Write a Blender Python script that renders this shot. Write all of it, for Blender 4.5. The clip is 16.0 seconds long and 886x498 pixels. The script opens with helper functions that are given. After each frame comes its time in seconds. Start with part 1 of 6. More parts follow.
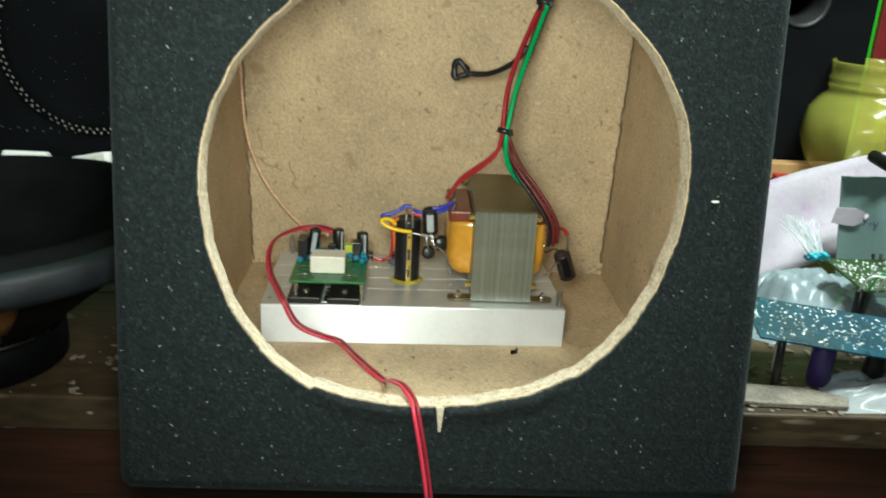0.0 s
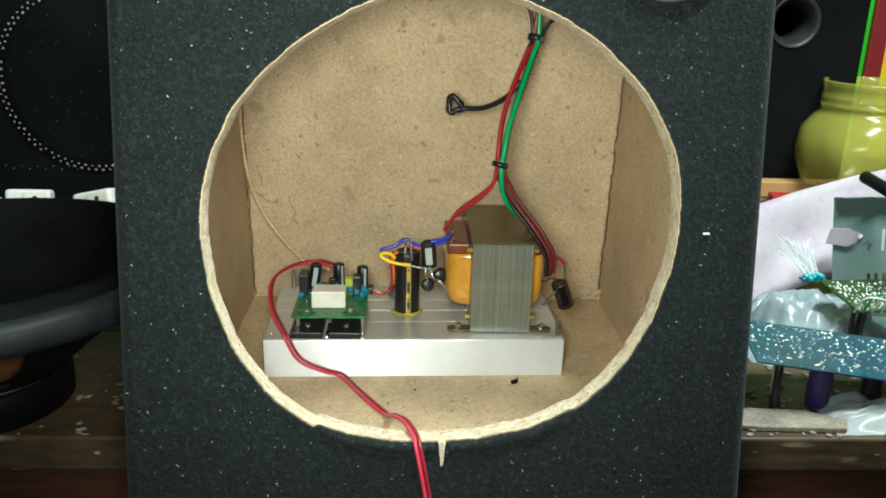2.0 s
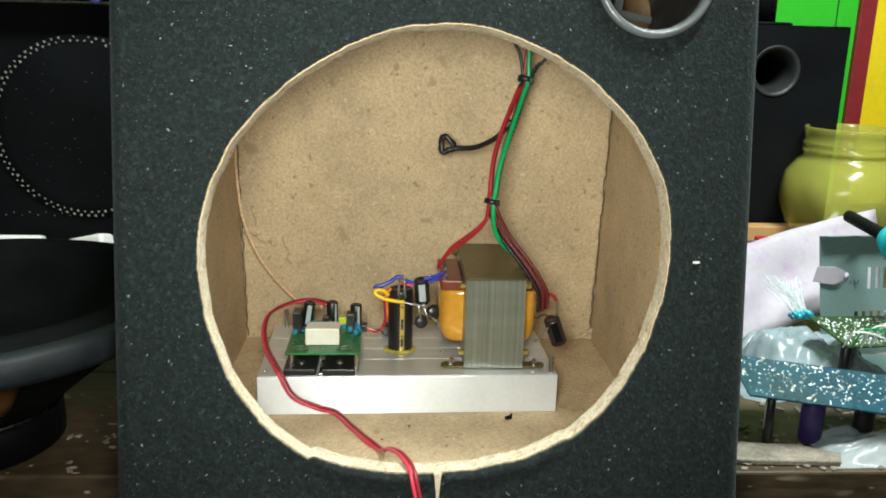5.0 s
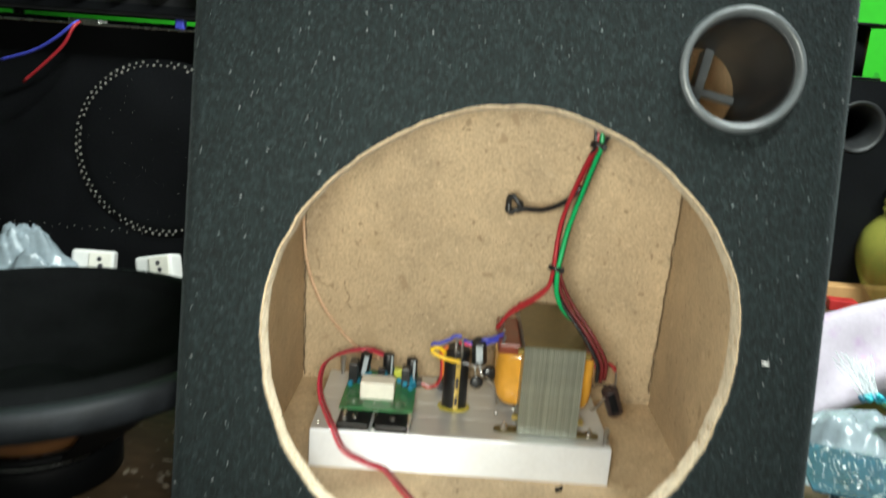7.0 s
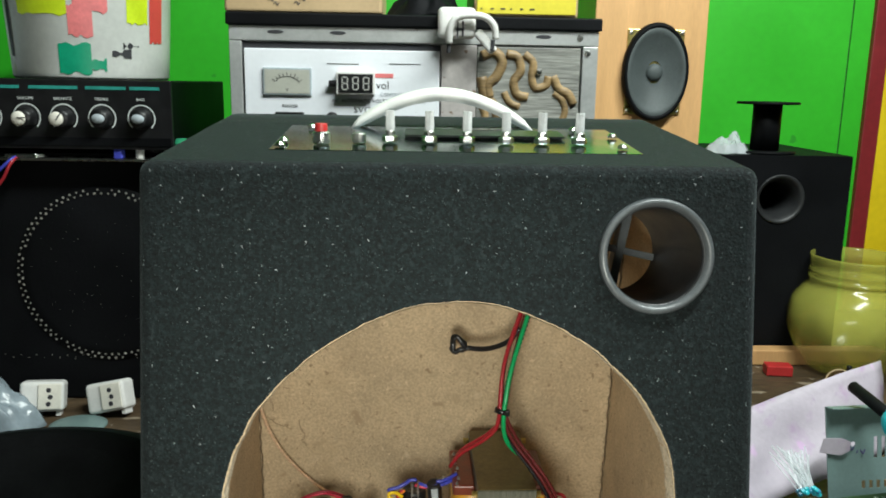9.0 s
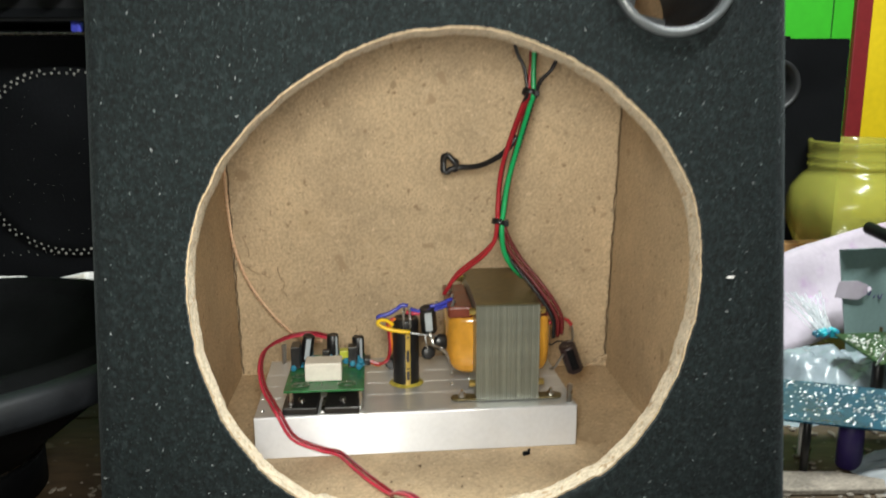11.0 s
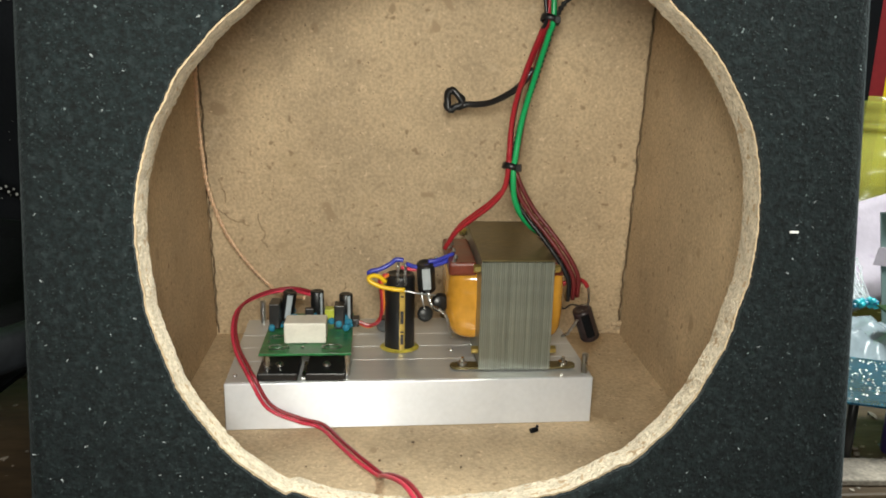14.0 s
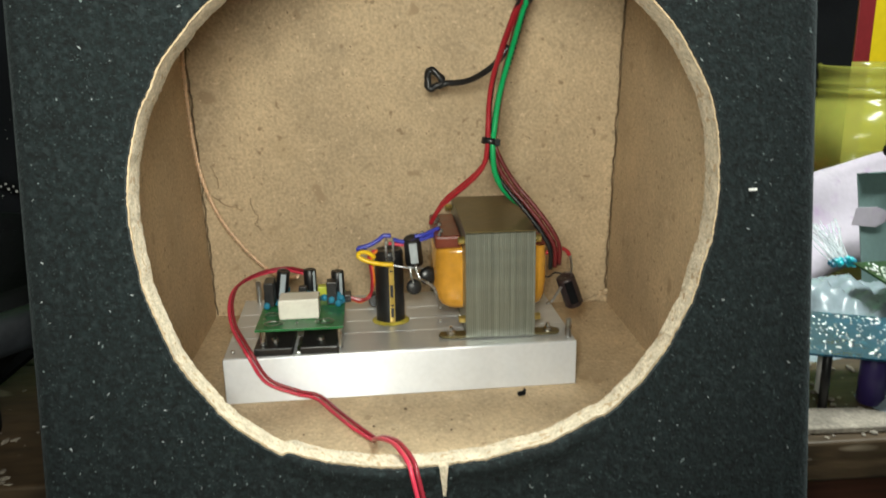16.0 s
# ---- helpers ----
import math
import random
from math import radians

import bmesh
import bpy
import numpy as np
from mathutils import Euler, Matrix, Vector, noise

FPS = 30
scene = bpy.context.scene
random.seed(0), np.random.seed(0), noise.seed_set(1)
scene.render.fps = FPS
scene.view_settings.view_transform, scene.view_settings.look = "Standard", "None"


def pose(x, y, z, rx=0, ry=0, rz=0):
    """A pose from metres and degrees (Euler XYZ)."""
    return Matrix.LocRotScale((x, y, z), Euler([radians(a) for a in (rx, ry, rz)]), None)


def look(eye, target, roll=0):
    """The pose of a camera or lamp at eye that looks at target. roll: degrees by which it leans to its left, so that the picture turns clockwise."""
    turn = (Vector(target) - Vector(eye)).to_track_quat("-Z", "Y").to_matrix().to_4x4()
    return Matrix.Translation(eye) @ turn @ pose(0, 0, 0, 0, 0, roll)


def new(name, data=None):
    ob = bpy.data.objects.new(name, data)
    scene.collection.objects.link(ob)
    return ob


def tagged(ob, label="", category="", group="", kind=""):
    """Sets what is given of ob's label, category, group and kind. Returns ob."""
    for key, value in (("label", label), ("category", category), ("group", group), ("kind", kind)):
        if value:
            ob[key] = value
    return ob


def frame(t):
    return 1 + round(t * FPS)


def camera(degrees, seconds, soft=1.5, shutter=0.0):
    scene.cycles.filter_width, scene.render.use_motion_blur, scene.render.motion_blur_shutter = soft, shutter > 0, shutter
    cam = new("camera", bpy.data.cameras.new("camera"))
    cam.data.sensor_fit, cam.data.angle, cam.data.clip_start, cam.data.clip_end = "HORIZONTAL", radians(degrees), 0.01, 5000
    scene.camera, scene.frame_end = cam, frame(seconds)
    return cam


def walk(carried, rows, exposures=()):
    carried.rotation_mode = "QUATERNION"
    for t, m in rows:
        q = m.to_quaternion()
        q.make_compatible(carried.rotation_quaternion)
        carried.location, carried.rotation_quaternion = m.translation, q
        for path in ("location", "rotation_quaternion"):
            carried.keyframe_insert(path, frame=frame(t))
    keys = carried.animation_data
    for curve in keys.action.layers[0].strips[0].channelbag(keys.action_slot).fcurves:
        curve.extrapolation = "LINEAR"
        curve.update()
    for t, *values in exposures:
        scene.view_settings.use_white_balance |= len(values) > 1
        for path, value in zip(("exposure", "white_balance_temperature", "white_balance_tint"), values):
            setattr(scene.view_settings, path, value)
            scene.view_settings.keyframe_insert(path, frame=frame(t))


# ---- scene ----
cam = camera(57.3, 16.0, soft=1.8, shutter=0.5)
# the rows stand in the frame of the box's leaning front board; LEANING turns that frame upright
LEANING = pose(0, 0, 0.054, -9.5, 0, 0)
PATH = [
    (0, (-0.021, -0.455, 0.176), (0.068, 1.511, -0.179), 2.5),
    (0.5, (-0.023, -0.466, 0.183), (0.003, 1.51, -0.12), 0.9),
    (1, (-0.022, -0.471, 0.185), (0.036, 1.508, -0.099), 1.6),
    (1.5, (-0.021, -0.466, 0.187), (0.046, 1.508, -0.123), 1.1),
    (2, (-0.019, -0.463, 0.188), (0.064, 1.511, -0.12), 1.1),
    (2.5, (-0.022, -0.46, 0.202), (0.075, 1.516, -0.097), 1.9),
    (3, (-0.021, -0.46, 0.279), (0.173, 1.527, 0.158), 2.7),
    (3.5, (-0.026, -0.452, 0.313), (0.143, 1.532, 0.126), 2.5),
    (4, (-0.021, -0.444, 0.282), (0.095, 1.533, 0.008), 1.8),
    (4.2, (-0.019, -0.441, 0.259), (0.114, 1.533, -0.03), 1.8),
    (6.3, (-0.031, -0.54, 0.11), (0.027, 1.458, 0.176), -0.6),
    (6.5, (-0.026, -0.537, 0.122), (0.044, 1.461, 0.169), 0.5),
    (7, (-0.027, -0.464, 0.215), (-0.064, 1.53, 0.057), 4.4),
    (7.5, (-0.023, -0.441, 0.283), (0.068, 1.551, 0.136), 4.2),
    (8, (-0.019, -0.484, 0.33), (-0.025, 1.513, 0.226), 1.0),
    (8.2, (-0.024, -0.484, 0.329), (-0.016, 1.512, 0.21), 0.8),
    (10.3, (-0.026, -0.48, 0.223), (0.121, 1.515, 0.242), 0.9),
    (10.5, (-0.023, -0.463, 0.203), (0.091, 1.532, 0.138), 0.2),
    (11, (-0.031, -0.431, 0.166), (0.098, 1.563, 0.07), -0.9),
    (11.5, (-0.038, -0.375, 0.144), (0.047, 1.616, -0.026), -0.3),
    (12, (-0.033, -0.327, 0.14), (0.071, 1.662, -0.047), -0.1),
    (12.5, (-0.026, -0.312, 0.145), (0.156, 1.669, -0.062), -0.0),
    (13, (-0.021, -0.319, 0.144), (0.164, 1.659, -0.085), 0.7),
    (13.5, (-0.027, -0.336, 0.156), (0.135, 1.648, -0.034), 0.8),
    (14, (-0.031, -0.355, 0.152), (0.112, 1.632, -0.035), 0.6),
    (14.5, (-0.029, -0.359, 0.154), (0.111, 1.627, -0.036), -0.3),
    (15, (-0.026, -0.362, 0.153), (0.119, 1.624, -0.031), -0.7),
    (15.5, (-0.025, -0.364, 0.152), (0.115, 1.623, -0.032), -0.8),
    (16, (-0.021, -0.377, 0.146), (0.115, 1.606, -0.076), -1.7),
]
walk(cam, [(t, LEANING @ look(eye, target, roll)) for t, eye, target, roll in PATH],
     [(0, -0.3, 6250, -3), (2.5, -0.22, 6250, -3), (3.0, 0.0, 6300, 2), (3.5, -0.26, 6350, 2), (4.2, -0.18, 6350, 2), (6.3, -0.2, 6400, 3), (7.0, -0.05, 6350, 4), (7.5, 0.08, 6350, 4),
      (8.0, -0.93, 6350, 5), (8.2, -0.93, 6350, 5), (10.3, -0.05, 6450, 8), (11.0, -0.36, 6450, 10), (13.0, -0.4, 6500, 10), (16.0, -0.38, 6450, 5)])

# ---- world, lamps, exposure ----
world = bpy.data.worlds.new("room_dark")
world.use_nodes = True
world.node_tree.nodes["Background"].inputs[0].default_value = (0.5, 0.55, 0.6, 1)
world.node_tree.nodes["Background"].inputs[1].default_value = 0.02
scene.world = world


def lamp(name, kind, place, target, energy, color, size, size_y=None):
    data = bpy.data.lights.new(name, kind)
    data.energy, data.color = energy, color
    if kind == "AREA":
        data.shape, data.size, data.size_y = "RECTANGLE", size, size_y or size
    else:
        data.shadow_soft_size = size
    ob = new(name, data)
    ob.matrix_world = look(place, target)
    return ob


# the small white lamp beside the lens, at the middle of the camera's short path
phone_lamp = lamp("phone_lamp", "SPOT", (-0.04, -0.335, 0.312), (-0.022, 0.2, 0.19), 17.2, (1.0, 0.975, 0.88), 0.055)
phone_lamp.data.spot_size, phone_lamp.data.spot_blend = radians(94), 1.0
# the fluorescent tube under the ceiling
lamp("room_tube", "AREA", (0.48, -0.05, 1.4), (0.0, 0.75, 0.4), 52.0, (0.95, 1.0, 0.97), 0.9, 0.06)


# ---- materials ----
def ramp(nt, stops):
    n = nt.nodes.new("ShaderNodeValToRGB")
    els = n.color_ramp.elements
    while len(els) < len(stops):
        els.new(0.5)
    for e, (p, c) in zip(els, stops):
        e.position, e.color = p, (*c, 1) if len(c) == 3 else c
    return n


def mat(name, color, rough=0.6, metal=0.0, vary=0.25, scale=12.0, fine=220.0, bump=0.15, bump_scale=None, stretch=(1, 1, 1),
        specks=None, coat=0.0, transmission=0.0, spread=0.0, alpha=1.0, emit=0.0, spec=0.5, grainy=None, sheen=0.0, brushed=0.0, stains=(), by_piece=0.0):
    """A surface with blotches, grain and fine relief, in metres; specks: (scale, threshold, colour)."""
    m = bpy.data.materials.new(name)
    m.use_nodes = True
    nt = m.node_tree
    b = nt.nodes["Principled BSDF"]
    co = nt.nodes.new("ShaderNodeTexCoord")
    mp = nt.nodes.new("ShaderNodeMapping")
    mp.inputs["Scale"].default_value = stretch
    nt.links.new(co.outputs["Object"], mp.inputs["Vector"])

    def tex(s, d=4.0):
        n = nt.nodes.new("ShaderNodeTexNoise")
        n.inputs["Scale"].default_value, n.inputs["Detail"].default_value = s, d
        nt.links.new(mp.outputs[0], n.inputs["Vector"])
        return n

    def mix(fac, a, b_, kind="MIX"):
        n = nt.nodes.new("ShaderNodeMix")
        n.data_type, n.blend_type = "RGBA", kind
        for socket, v in ((n.inputs[0], fac), (n.inputs[6], a), (n.inputs[7], b_)):
            if isinstance(v, bpy.types.NodeSocket):
                nt.links.new(v, socket)
            elif isinstance(v, (int, float)):
                socket.default_value = v
            else:
                socket.default_value = (*v, 1)
        return n.outputs[2]

    lo = tuple(c * (1 - vary) for c in color)
    hi = tuple(min(1, c * (1 + vary)) for c in color)
    blot = tex(scale)
    r1 = ramp(nt, [(0.3, lo), (0.7, hi)])
    nt.links.new(blot.outputs[0], r1.inputs[0])
    grain = tex(fine, 3.0)
    r2 = ramp(nt, [(0.3, (1 - (vary if grainy is None else grainy),) * 3), (0.7, (1.0,) * 3)])
    nt.links.new(grain.outputs[0], r2.inputs[0])
    out = mix(1.0, r1.outputs[0], r2.outputs[0], "MULTIPLY")
    if specks:
        for s, th, c in specks:
            sp = tex(s, 1.5)
            r3 = ramp(nt, [(th, (0, 0, 0)), (th + 0.03, (1, 1, 1))])
            nt.links.new(sp.outputs[0], r3.inputs[0])
            out = mix(r3.outputs[0], out, c)
    for s, th, c in stains:
        sp = tex(s, 3.0)
        r4 = ramp(nt, [(th, (0, 0, 0)), (th + 0.16, (0.75,) * 3)])
        nt.links.new(sp.outputs[0], r4.inputs[0])
        out = mix(r4.outputs[0], out, c)
    if by_piece:
        info = nt.nodes.new("ShaderNodeObjectInfo")
        shade = ramp(nt, [(0.0, (1 - by_piece,) * 3), (1.0, (1.0,) * 3)])
        nt.links.new(info.outputs["Random"], shade.inputs[0])
        out = mix(1.0, out, shade.outputs[0], "MULTIPLY")
    nt.links.new(out, b.inputs["Base Color"])
    if sheen:
        b.inputs["Sheen Weight"].default_value, b.inputs["Sheen Roughness"].default_value = sheen, 0.5
        b.inputs["Sheen Tint"].default_value = (0.8, 0.95, 1.0, 1)
    if brushed:
        tangent = nt.nodes.new("ShaderNodeTangent")
        tangent.direction_type, tangent.axis = "RADIAL", "Z"
        nt.links.new(tangent.outputs[0], b.inputs["Tangent"])
        b.inputs["Anisotropic"].default_value, b.inputs["Anisotropic Rotation"].default_value = brushed, 0.25
    b.inputs["Roughness"].default_value, b.inputs["Metallic"].default_value = rough, metal
    b.inputs["Coat Weight"].default_value = coat
    b.inputs["Transmission Weight"].default_value = transmission
    b.inputs["Alpha"].default_value = alpha
    b.inputs["Specular IOR Level"].default_value = spec
    if emit:
        nt.links.new(out, b.inputs["Emission Color"])
        b.inputs["Emission Strength"].default_value = emit
    rr = nt.nodes.new("ShaderNodeMapRange")
    rr.inputs["To Min"].default_value, rr.inputs["To Max"].default_value = max(0.02, rough - 0.12), min(1, rough + 0.12)
    nt.links.new(blot.outputs[0], rr.inputs[0])
    nt.links.new(rr.outputs[0], b.inputs["Roughness"])
    if bump:
        bt = tex(bump_scale or fine, 4.0)
        bp = nt.nodes.new("ShaderNodeBump")
        bp.inputs["Strength"].default_value, bp.inputs["Distance"].default_value = bump, 0.002
        nt.links.new(bt.outputs[0], bp.inputs["Height"])
        nt.links.new(bp.outputs[0], b.inputs["Normal"])
    return m


M_carpet = mat("carpet", (0.0062, 0.0102, 0.0105), 0.95, vary=0.75, scale=380, fine=900, grainy=0.6, bump=0.45, bump_scale=520, spec=0.25, sheen=0.07,
               stains=[(300, 0.54, (0.015, 0.022, 0.0225))], specks=[(400, 0.745, (0.15, 0.18, 0.18)), (700, 0.68, (0.03, 0.041, 0.041)), (520, 0.72, (0.046, 0.06, 0.06))])
M_mdf = mat("mdf_board", (0.6, 0.455, 0.285), 0.75, vary=0.15, grainy=0.32, scale=20, fine=420, bump=0.4, stains=[(17, 0.6, (0.43, 0.32, 0.19)), (44, 0.62, (0.42, 0.31, 0.19)), (60, 0.64, (0.66, 0.53, 0.36))], specks=[(46, 0.705, (0.4, 0.29, 0.175)), (170, 0.69, (0.33, 0.235, 0.14)), (300, 0.69, (0.66, 0.51, 0.33)), (420, 0.73, (0.17, 0.12, 0.075))])
M_rim = mat("raw_board_edge", (0.69, 0.585, 0.43), 0.9, vary=0.2, grainy=0.4, scale=160, fine=700, bump=0.7, bump_scale=600, specks=[(260, 0.63, (0.42, 0.3, 0.18))])
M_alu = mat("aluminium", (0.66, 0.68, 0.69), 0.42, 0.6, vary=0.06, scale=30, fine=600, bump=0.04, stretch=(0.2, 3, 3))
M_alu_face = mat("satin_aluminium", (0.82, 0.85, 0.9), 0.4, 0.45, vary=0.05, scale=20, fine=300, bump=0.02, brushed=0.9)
M_black = mat("black_plastic", (0.012, 0.012, 0.013), 0.38, vary=0.3, scale=40, fine=400, bump=0.05)
M_blackmatt = mat("black_matt_paint", (0.0055, 0.006, 0.007), 0.6, spec=0.1, vary=0.35, scale=9, fine=300, bump=0.12)
# paler copy of the port plastic, with the lamp's reflection put into its colour
M_portlit = mat("port_plastic_lit", (0.1, 0.11, 0.115), 0.34, vary=0.2, scale=40, fine=500, bump=0.06)
M_port = mat("port_plastic", (0.02, 0.021, 0.022), 0.45, vary=0.25, scale=40, fine=500, bump=0.08)
M_steel = mat("steel", (0.6, 0.6, 0.58), 0.28, 1.0, vary=0.12, scale=60, fine=500, bump=0.05)
M_brass = mat("yellow_zinc", (0.75, 0.62, 0.22), 0.3, 0.9, vary=0.2, scale=80, fine=500, bump=0.08)
M_lam = mat("laminations", (0.38, 0.4, 0.335), 0.38, 0.6, by_piece=0.3, vary=0.3, scale=50, fine=350, bump=0.1, stretch=(6, 1, 0.3))
M_lamtop = mat("lamination_top", (0.16, 0.125, 0.05), 0.38, 0.45, vary=0.3, scale=30, fine=300, bump=0.1)
M_amber = mat("amber_tape", (0.62, 0.3, 0.035), 0.22, vary=0.18, scale=40, fine=200, bump=0.06, coat=0.6)
M_bobbin = mat("brown_bobbin", (0.17, 0.035, 0.018), 0.35, vary=0.25, scale=80, fine=300, bump=0.1)
M_pcb = mat("green_board", (0.015, 0.16, 0.045), 0.35, vary=0.25, scale=90, fine=400, bump=0.12, specks=[(160, 0.66, (0.03, 0.3, 0.09))])
M_pcbblue = mat("blue_board", (0.012, 0.075, 0.13), 0.3, vary=0.3, scale=60, fine=300, bump=0.15, specks=[(140, 0.66, (0.02, 0.13, 0.2))])
M_white = mat("white_plastic", (0.76, 0.75, 0.72), 0.42, vary=0.06, scale=40, fine=300, bump=0.04)
M_cream = mat("cream_relay", (0.78, 0.75, 0.66), 0.5, vary=0.08, scale=60, fine=400, bump=0.08)
M_gold = mat("gold_print", (0.6, 0.42, 0.1), 0.35, 0.4, vary=0.15, scale=80, fine=400, bump=0.03)
M_red = mat("red_wire", (0.34, 0.018, 0.026), 0.35, vary=0.12, scale=50, fine=300, bump=0.04)
M_pink = mat("pinkish_red_wire", (0.6, 0.04, 0.08), 0.38, vary=0.12, scale=50, fine=300, bump=0.04)
M_darkred = mat("dark_red_wire", (0.12, 0.012, 0.014), 0.35, vary=0.15, scale=50, fine=300, bump=0.04)
M_green = mat("green_wire", (0.01, 0.33, 0.1), 0.35, vary=0.12, scale=50, fine=300, bump=0.04)
M_blue = mat("blue_wire", (0.05, 0.06, 0.42), 0.35, vary=0.15, scale=50, fine=300, bump=0.04)
M_yellow = mat("yellow_wire", (0.85, 0.55, 0.01), 0.35, vary=0.1, scale=50, fine=300, bump=0.04)
M_orange = mat("orange_wire", (0.75, 0.22, 0.03), 0.4, vary=0.1, scale=50, fine=300, bump=0.04)
M_copper = mat("copper", (0.8, 0.55, 0.36), 0.35, 0.35, vary=0.15, scale=200, fine=900, bump=0.2)
M_comp = mat("blue_component", (0.02, 0.2, 0.32), 0.35, vary=0.2, scale=90, fine=400, bump=0.05)
M_grey = mat("grey_label", (0.42, 0.47, 0.5), 0.45, vary=0.1, scale=60, fine=300, bump=0.03)
M_lime = mat("lime_component", (0.55, 0.6, 0.06), 0.4, vary=0.1, scale=60, fine=300, bump=0.05)
M_wallgreen = mat("green_wall_paint", (0.045, 0.5, 0.02), 0.5, vary=0.1, scale=4, fine=60, bump=0.08, specks=[(30, 0.75, (0.03, 0.32, 0.02))])
M_wallyellow = mat("yellow_wall_paint", (0.85, 0.62, 0.01), 0.5, vary=0.08, scale=5, fine=80, bump=0.08, specks=[(22, 0.74, (0.35, 0.26, 0.02))])
M_wallred = mat("maroon_paint", (0.24, 0.018, 0.022), 0.5, vary=0.15, scale=8, fine=80, bump=0.08)
M_room = mat("dull_room_wall", (0.2, 0.22, 0.2), 0.8, vary=0.15, scale=3, fine=40, bump=0.1)
M_bench = mat("worn_bench_wood", (0.09, 0.058, 0.03), 0.6, vary=0.45, scale=16, fine=130, bump=0.5, bump_scale=90, stretch=(0.35, 1, 1),
              specks=[(38, 0.66, (0.25, 0.2, 0.14)), (120, 0.7, (0.45, 0.4, 0.33)), (26, 0.68, (0.03, 0.02, 0.012))])
M_apron = mat("red_brown_wood", (0.085, 0.03, 0.017), 0.5, vary=0.4, scale=10, fine=90, bump=0.35, bump_scale=60, stretch=(0.15, 1, 2.5),
              specks=[(40, 0.7, (0.02, 0.01, 0.008))])
M_cartonwood = mat("light_plywood", (0.66, 0.38, 0.16), 0.5, vary=0.1, scale=14, fine=160, bump=0.08, stretch=(3, 1, 0.4))
M_rackgrey = mat("grey_sheet_metal", (0.45, 0.46, 0.45), 0.42, 0.3, vary=0.12, scale=14, fine=200, bump=0.06, specks=[(60, 0.72, (0.25, 0.24, 0.22))])
M_panelwhite = mat("white_panel", (0.87, 0.89, 0.93), 0.4, vary=0.03, scale=10, fine=200, bump=0.02)
M_oldplate = mat("speckled_plate", (0.5, 0.46, 0.44), 0.55, vary=0.15, scale=30, fine=160, bump=0.1, specks=[(70, 0.68, (0.2, 0.14, 0.1))])
M_carved = mat("carved_wood", (0.3, 0.2, 0.09), 0.5, vary=0.35, scale=40, fine=200, bump=0.3, stretch=(0.4, 1, 2.2))
M_carvedbase = mat("bluish_carved_ground", (0.3, 0.3, 0.27), 0.55, vary=0.35, scale=40, fine=160, bump=0.5, bump_scale=110, stretch=(0.25, 1, 3))
M_ink = mat("dark_ink", (0.03, 0.03, 0.035), 0.6, vary=0.1, scale=60, fine=300, bump=0.0)
M_redink = mat("red_ink", (0.6, 0.06, 0.05), 0.6, vary=0.1, scale=60, fine=300, bump=0.0)
M_dial = mat("dial_face", (0.52, 0.52, 0.45), 0.35, vary=0.06, scale=30, fine=300, bump=0.0, coat=0.5)
M_jar = mat("yellow_jar_plastic", (0.52, 0.52, 0.1), 0.14, vary=0.08, scale=14, fine=100, bump=0.3, bump_scale=25, alpha=0.4)
M_clear = mat("clear_film", (0.8, 0.85, 0.88), 0.2, vary=0.08, scale=30, fine=120, bump=0.4, bump_scale=60, alpha=0.35)
M_bag = mat("milky_bag", (0.4, 0.48, 0.53), 0.22, vary=0.15, scale=30, fine=140, bump=0.4, bump_scale=70, alpha=0.6)
M_paper = mat("lilac_paper", (0.52, 0.46, 0.53), 0.7, stains=[(34, 0.58, (0.42, 0.27, 0.45)), (90, 0.63, (0.4, 0.3, 0.43))], vary=0.08, scale=18, fine=160, bump=0.15, specks=[(26, 0.68, (0.6, 0.42, 0.62))])
M_junk = mat("old_green_board", (0.03, 0.075, 0.03), 0.35, vary=0.35, scale=60, fine=300, bump=0.2, specks=[(130, 0.64, (0.06, 0.15, 0.06))])
M_chassis = mat("grey_green_steel", (0.2, 0.29, 0.28), 0.45, 0.2, vary=0.1, scale=12, fine=300, bump=0.04)
M_turq = mat("turquoise_plastic", (0.03, 0.48, 0.56), 0.38, vary=0.08, scale=30, fine=200, bump=0.03)
M_redpl = mat("red_plastic", (0.5, 0.03, 0.03), 0.4, vary=0.15, scale=60, fine=300, bump=0.05)
M_bucket = mat("white_bucket", (0.85, 0.87, 0.82), 0.45, vary=0.08, scale=14, fine=140, bump=0.05, specks=[(12, 0.7, (0.6, 0.68, 0.4))])
M_cone = mat("paper_cone", (0.006, 0.0065, 0.007), 0.95, spec=0.05, vary=0.3, scale=30, fine=300, bump=0.2)
M_ovcone = mat("grey_cone", (0.07, 0.085, 0.085), 0.6, vary=0.15, scale=30, fine=300, bump=0.15)
M_gasket = mat("woofer_gasket", (0.011, 0.013, 0.016), 0.6, spec=0.3, vary=0.3, scale=40, fine=300, bump=0.15)
M_spider = mat("orange_spider", (0.42, 0.17, 0.05), 0.7, vary=0.2, scale=40, fine=300, bump=0.3)
# pale colour for light caught on the edges of the grille's holes
M_dot = mat("lit_hole_edges", (0.55, 0.52, 0.47), 0.4, 0.5, vary=0.3, scale=60, fine=300, bump=0.0)
M_print = mat("white_print", (0.62, 0.66, 0.64), 0.6, vary=0.1, scale=60, fine=300, bump=0.0)
M_teal = mat("teal_print", (0.03, 0.3, 0.25), 0.6, vary=0.2, scale=60, fine=300, bump=0.0)
M_tan = mat("tan_plastic_case", (0.5, 0.36, 0.2), 0.5, vary=0.08, scale=20, fine=200, bump=0.04)
M_ypanel = mat("yellow_panel", (0.7, 0.6, 0.05), 0.45, vary=0.08, scale=20, fine=200, bump=0.04)
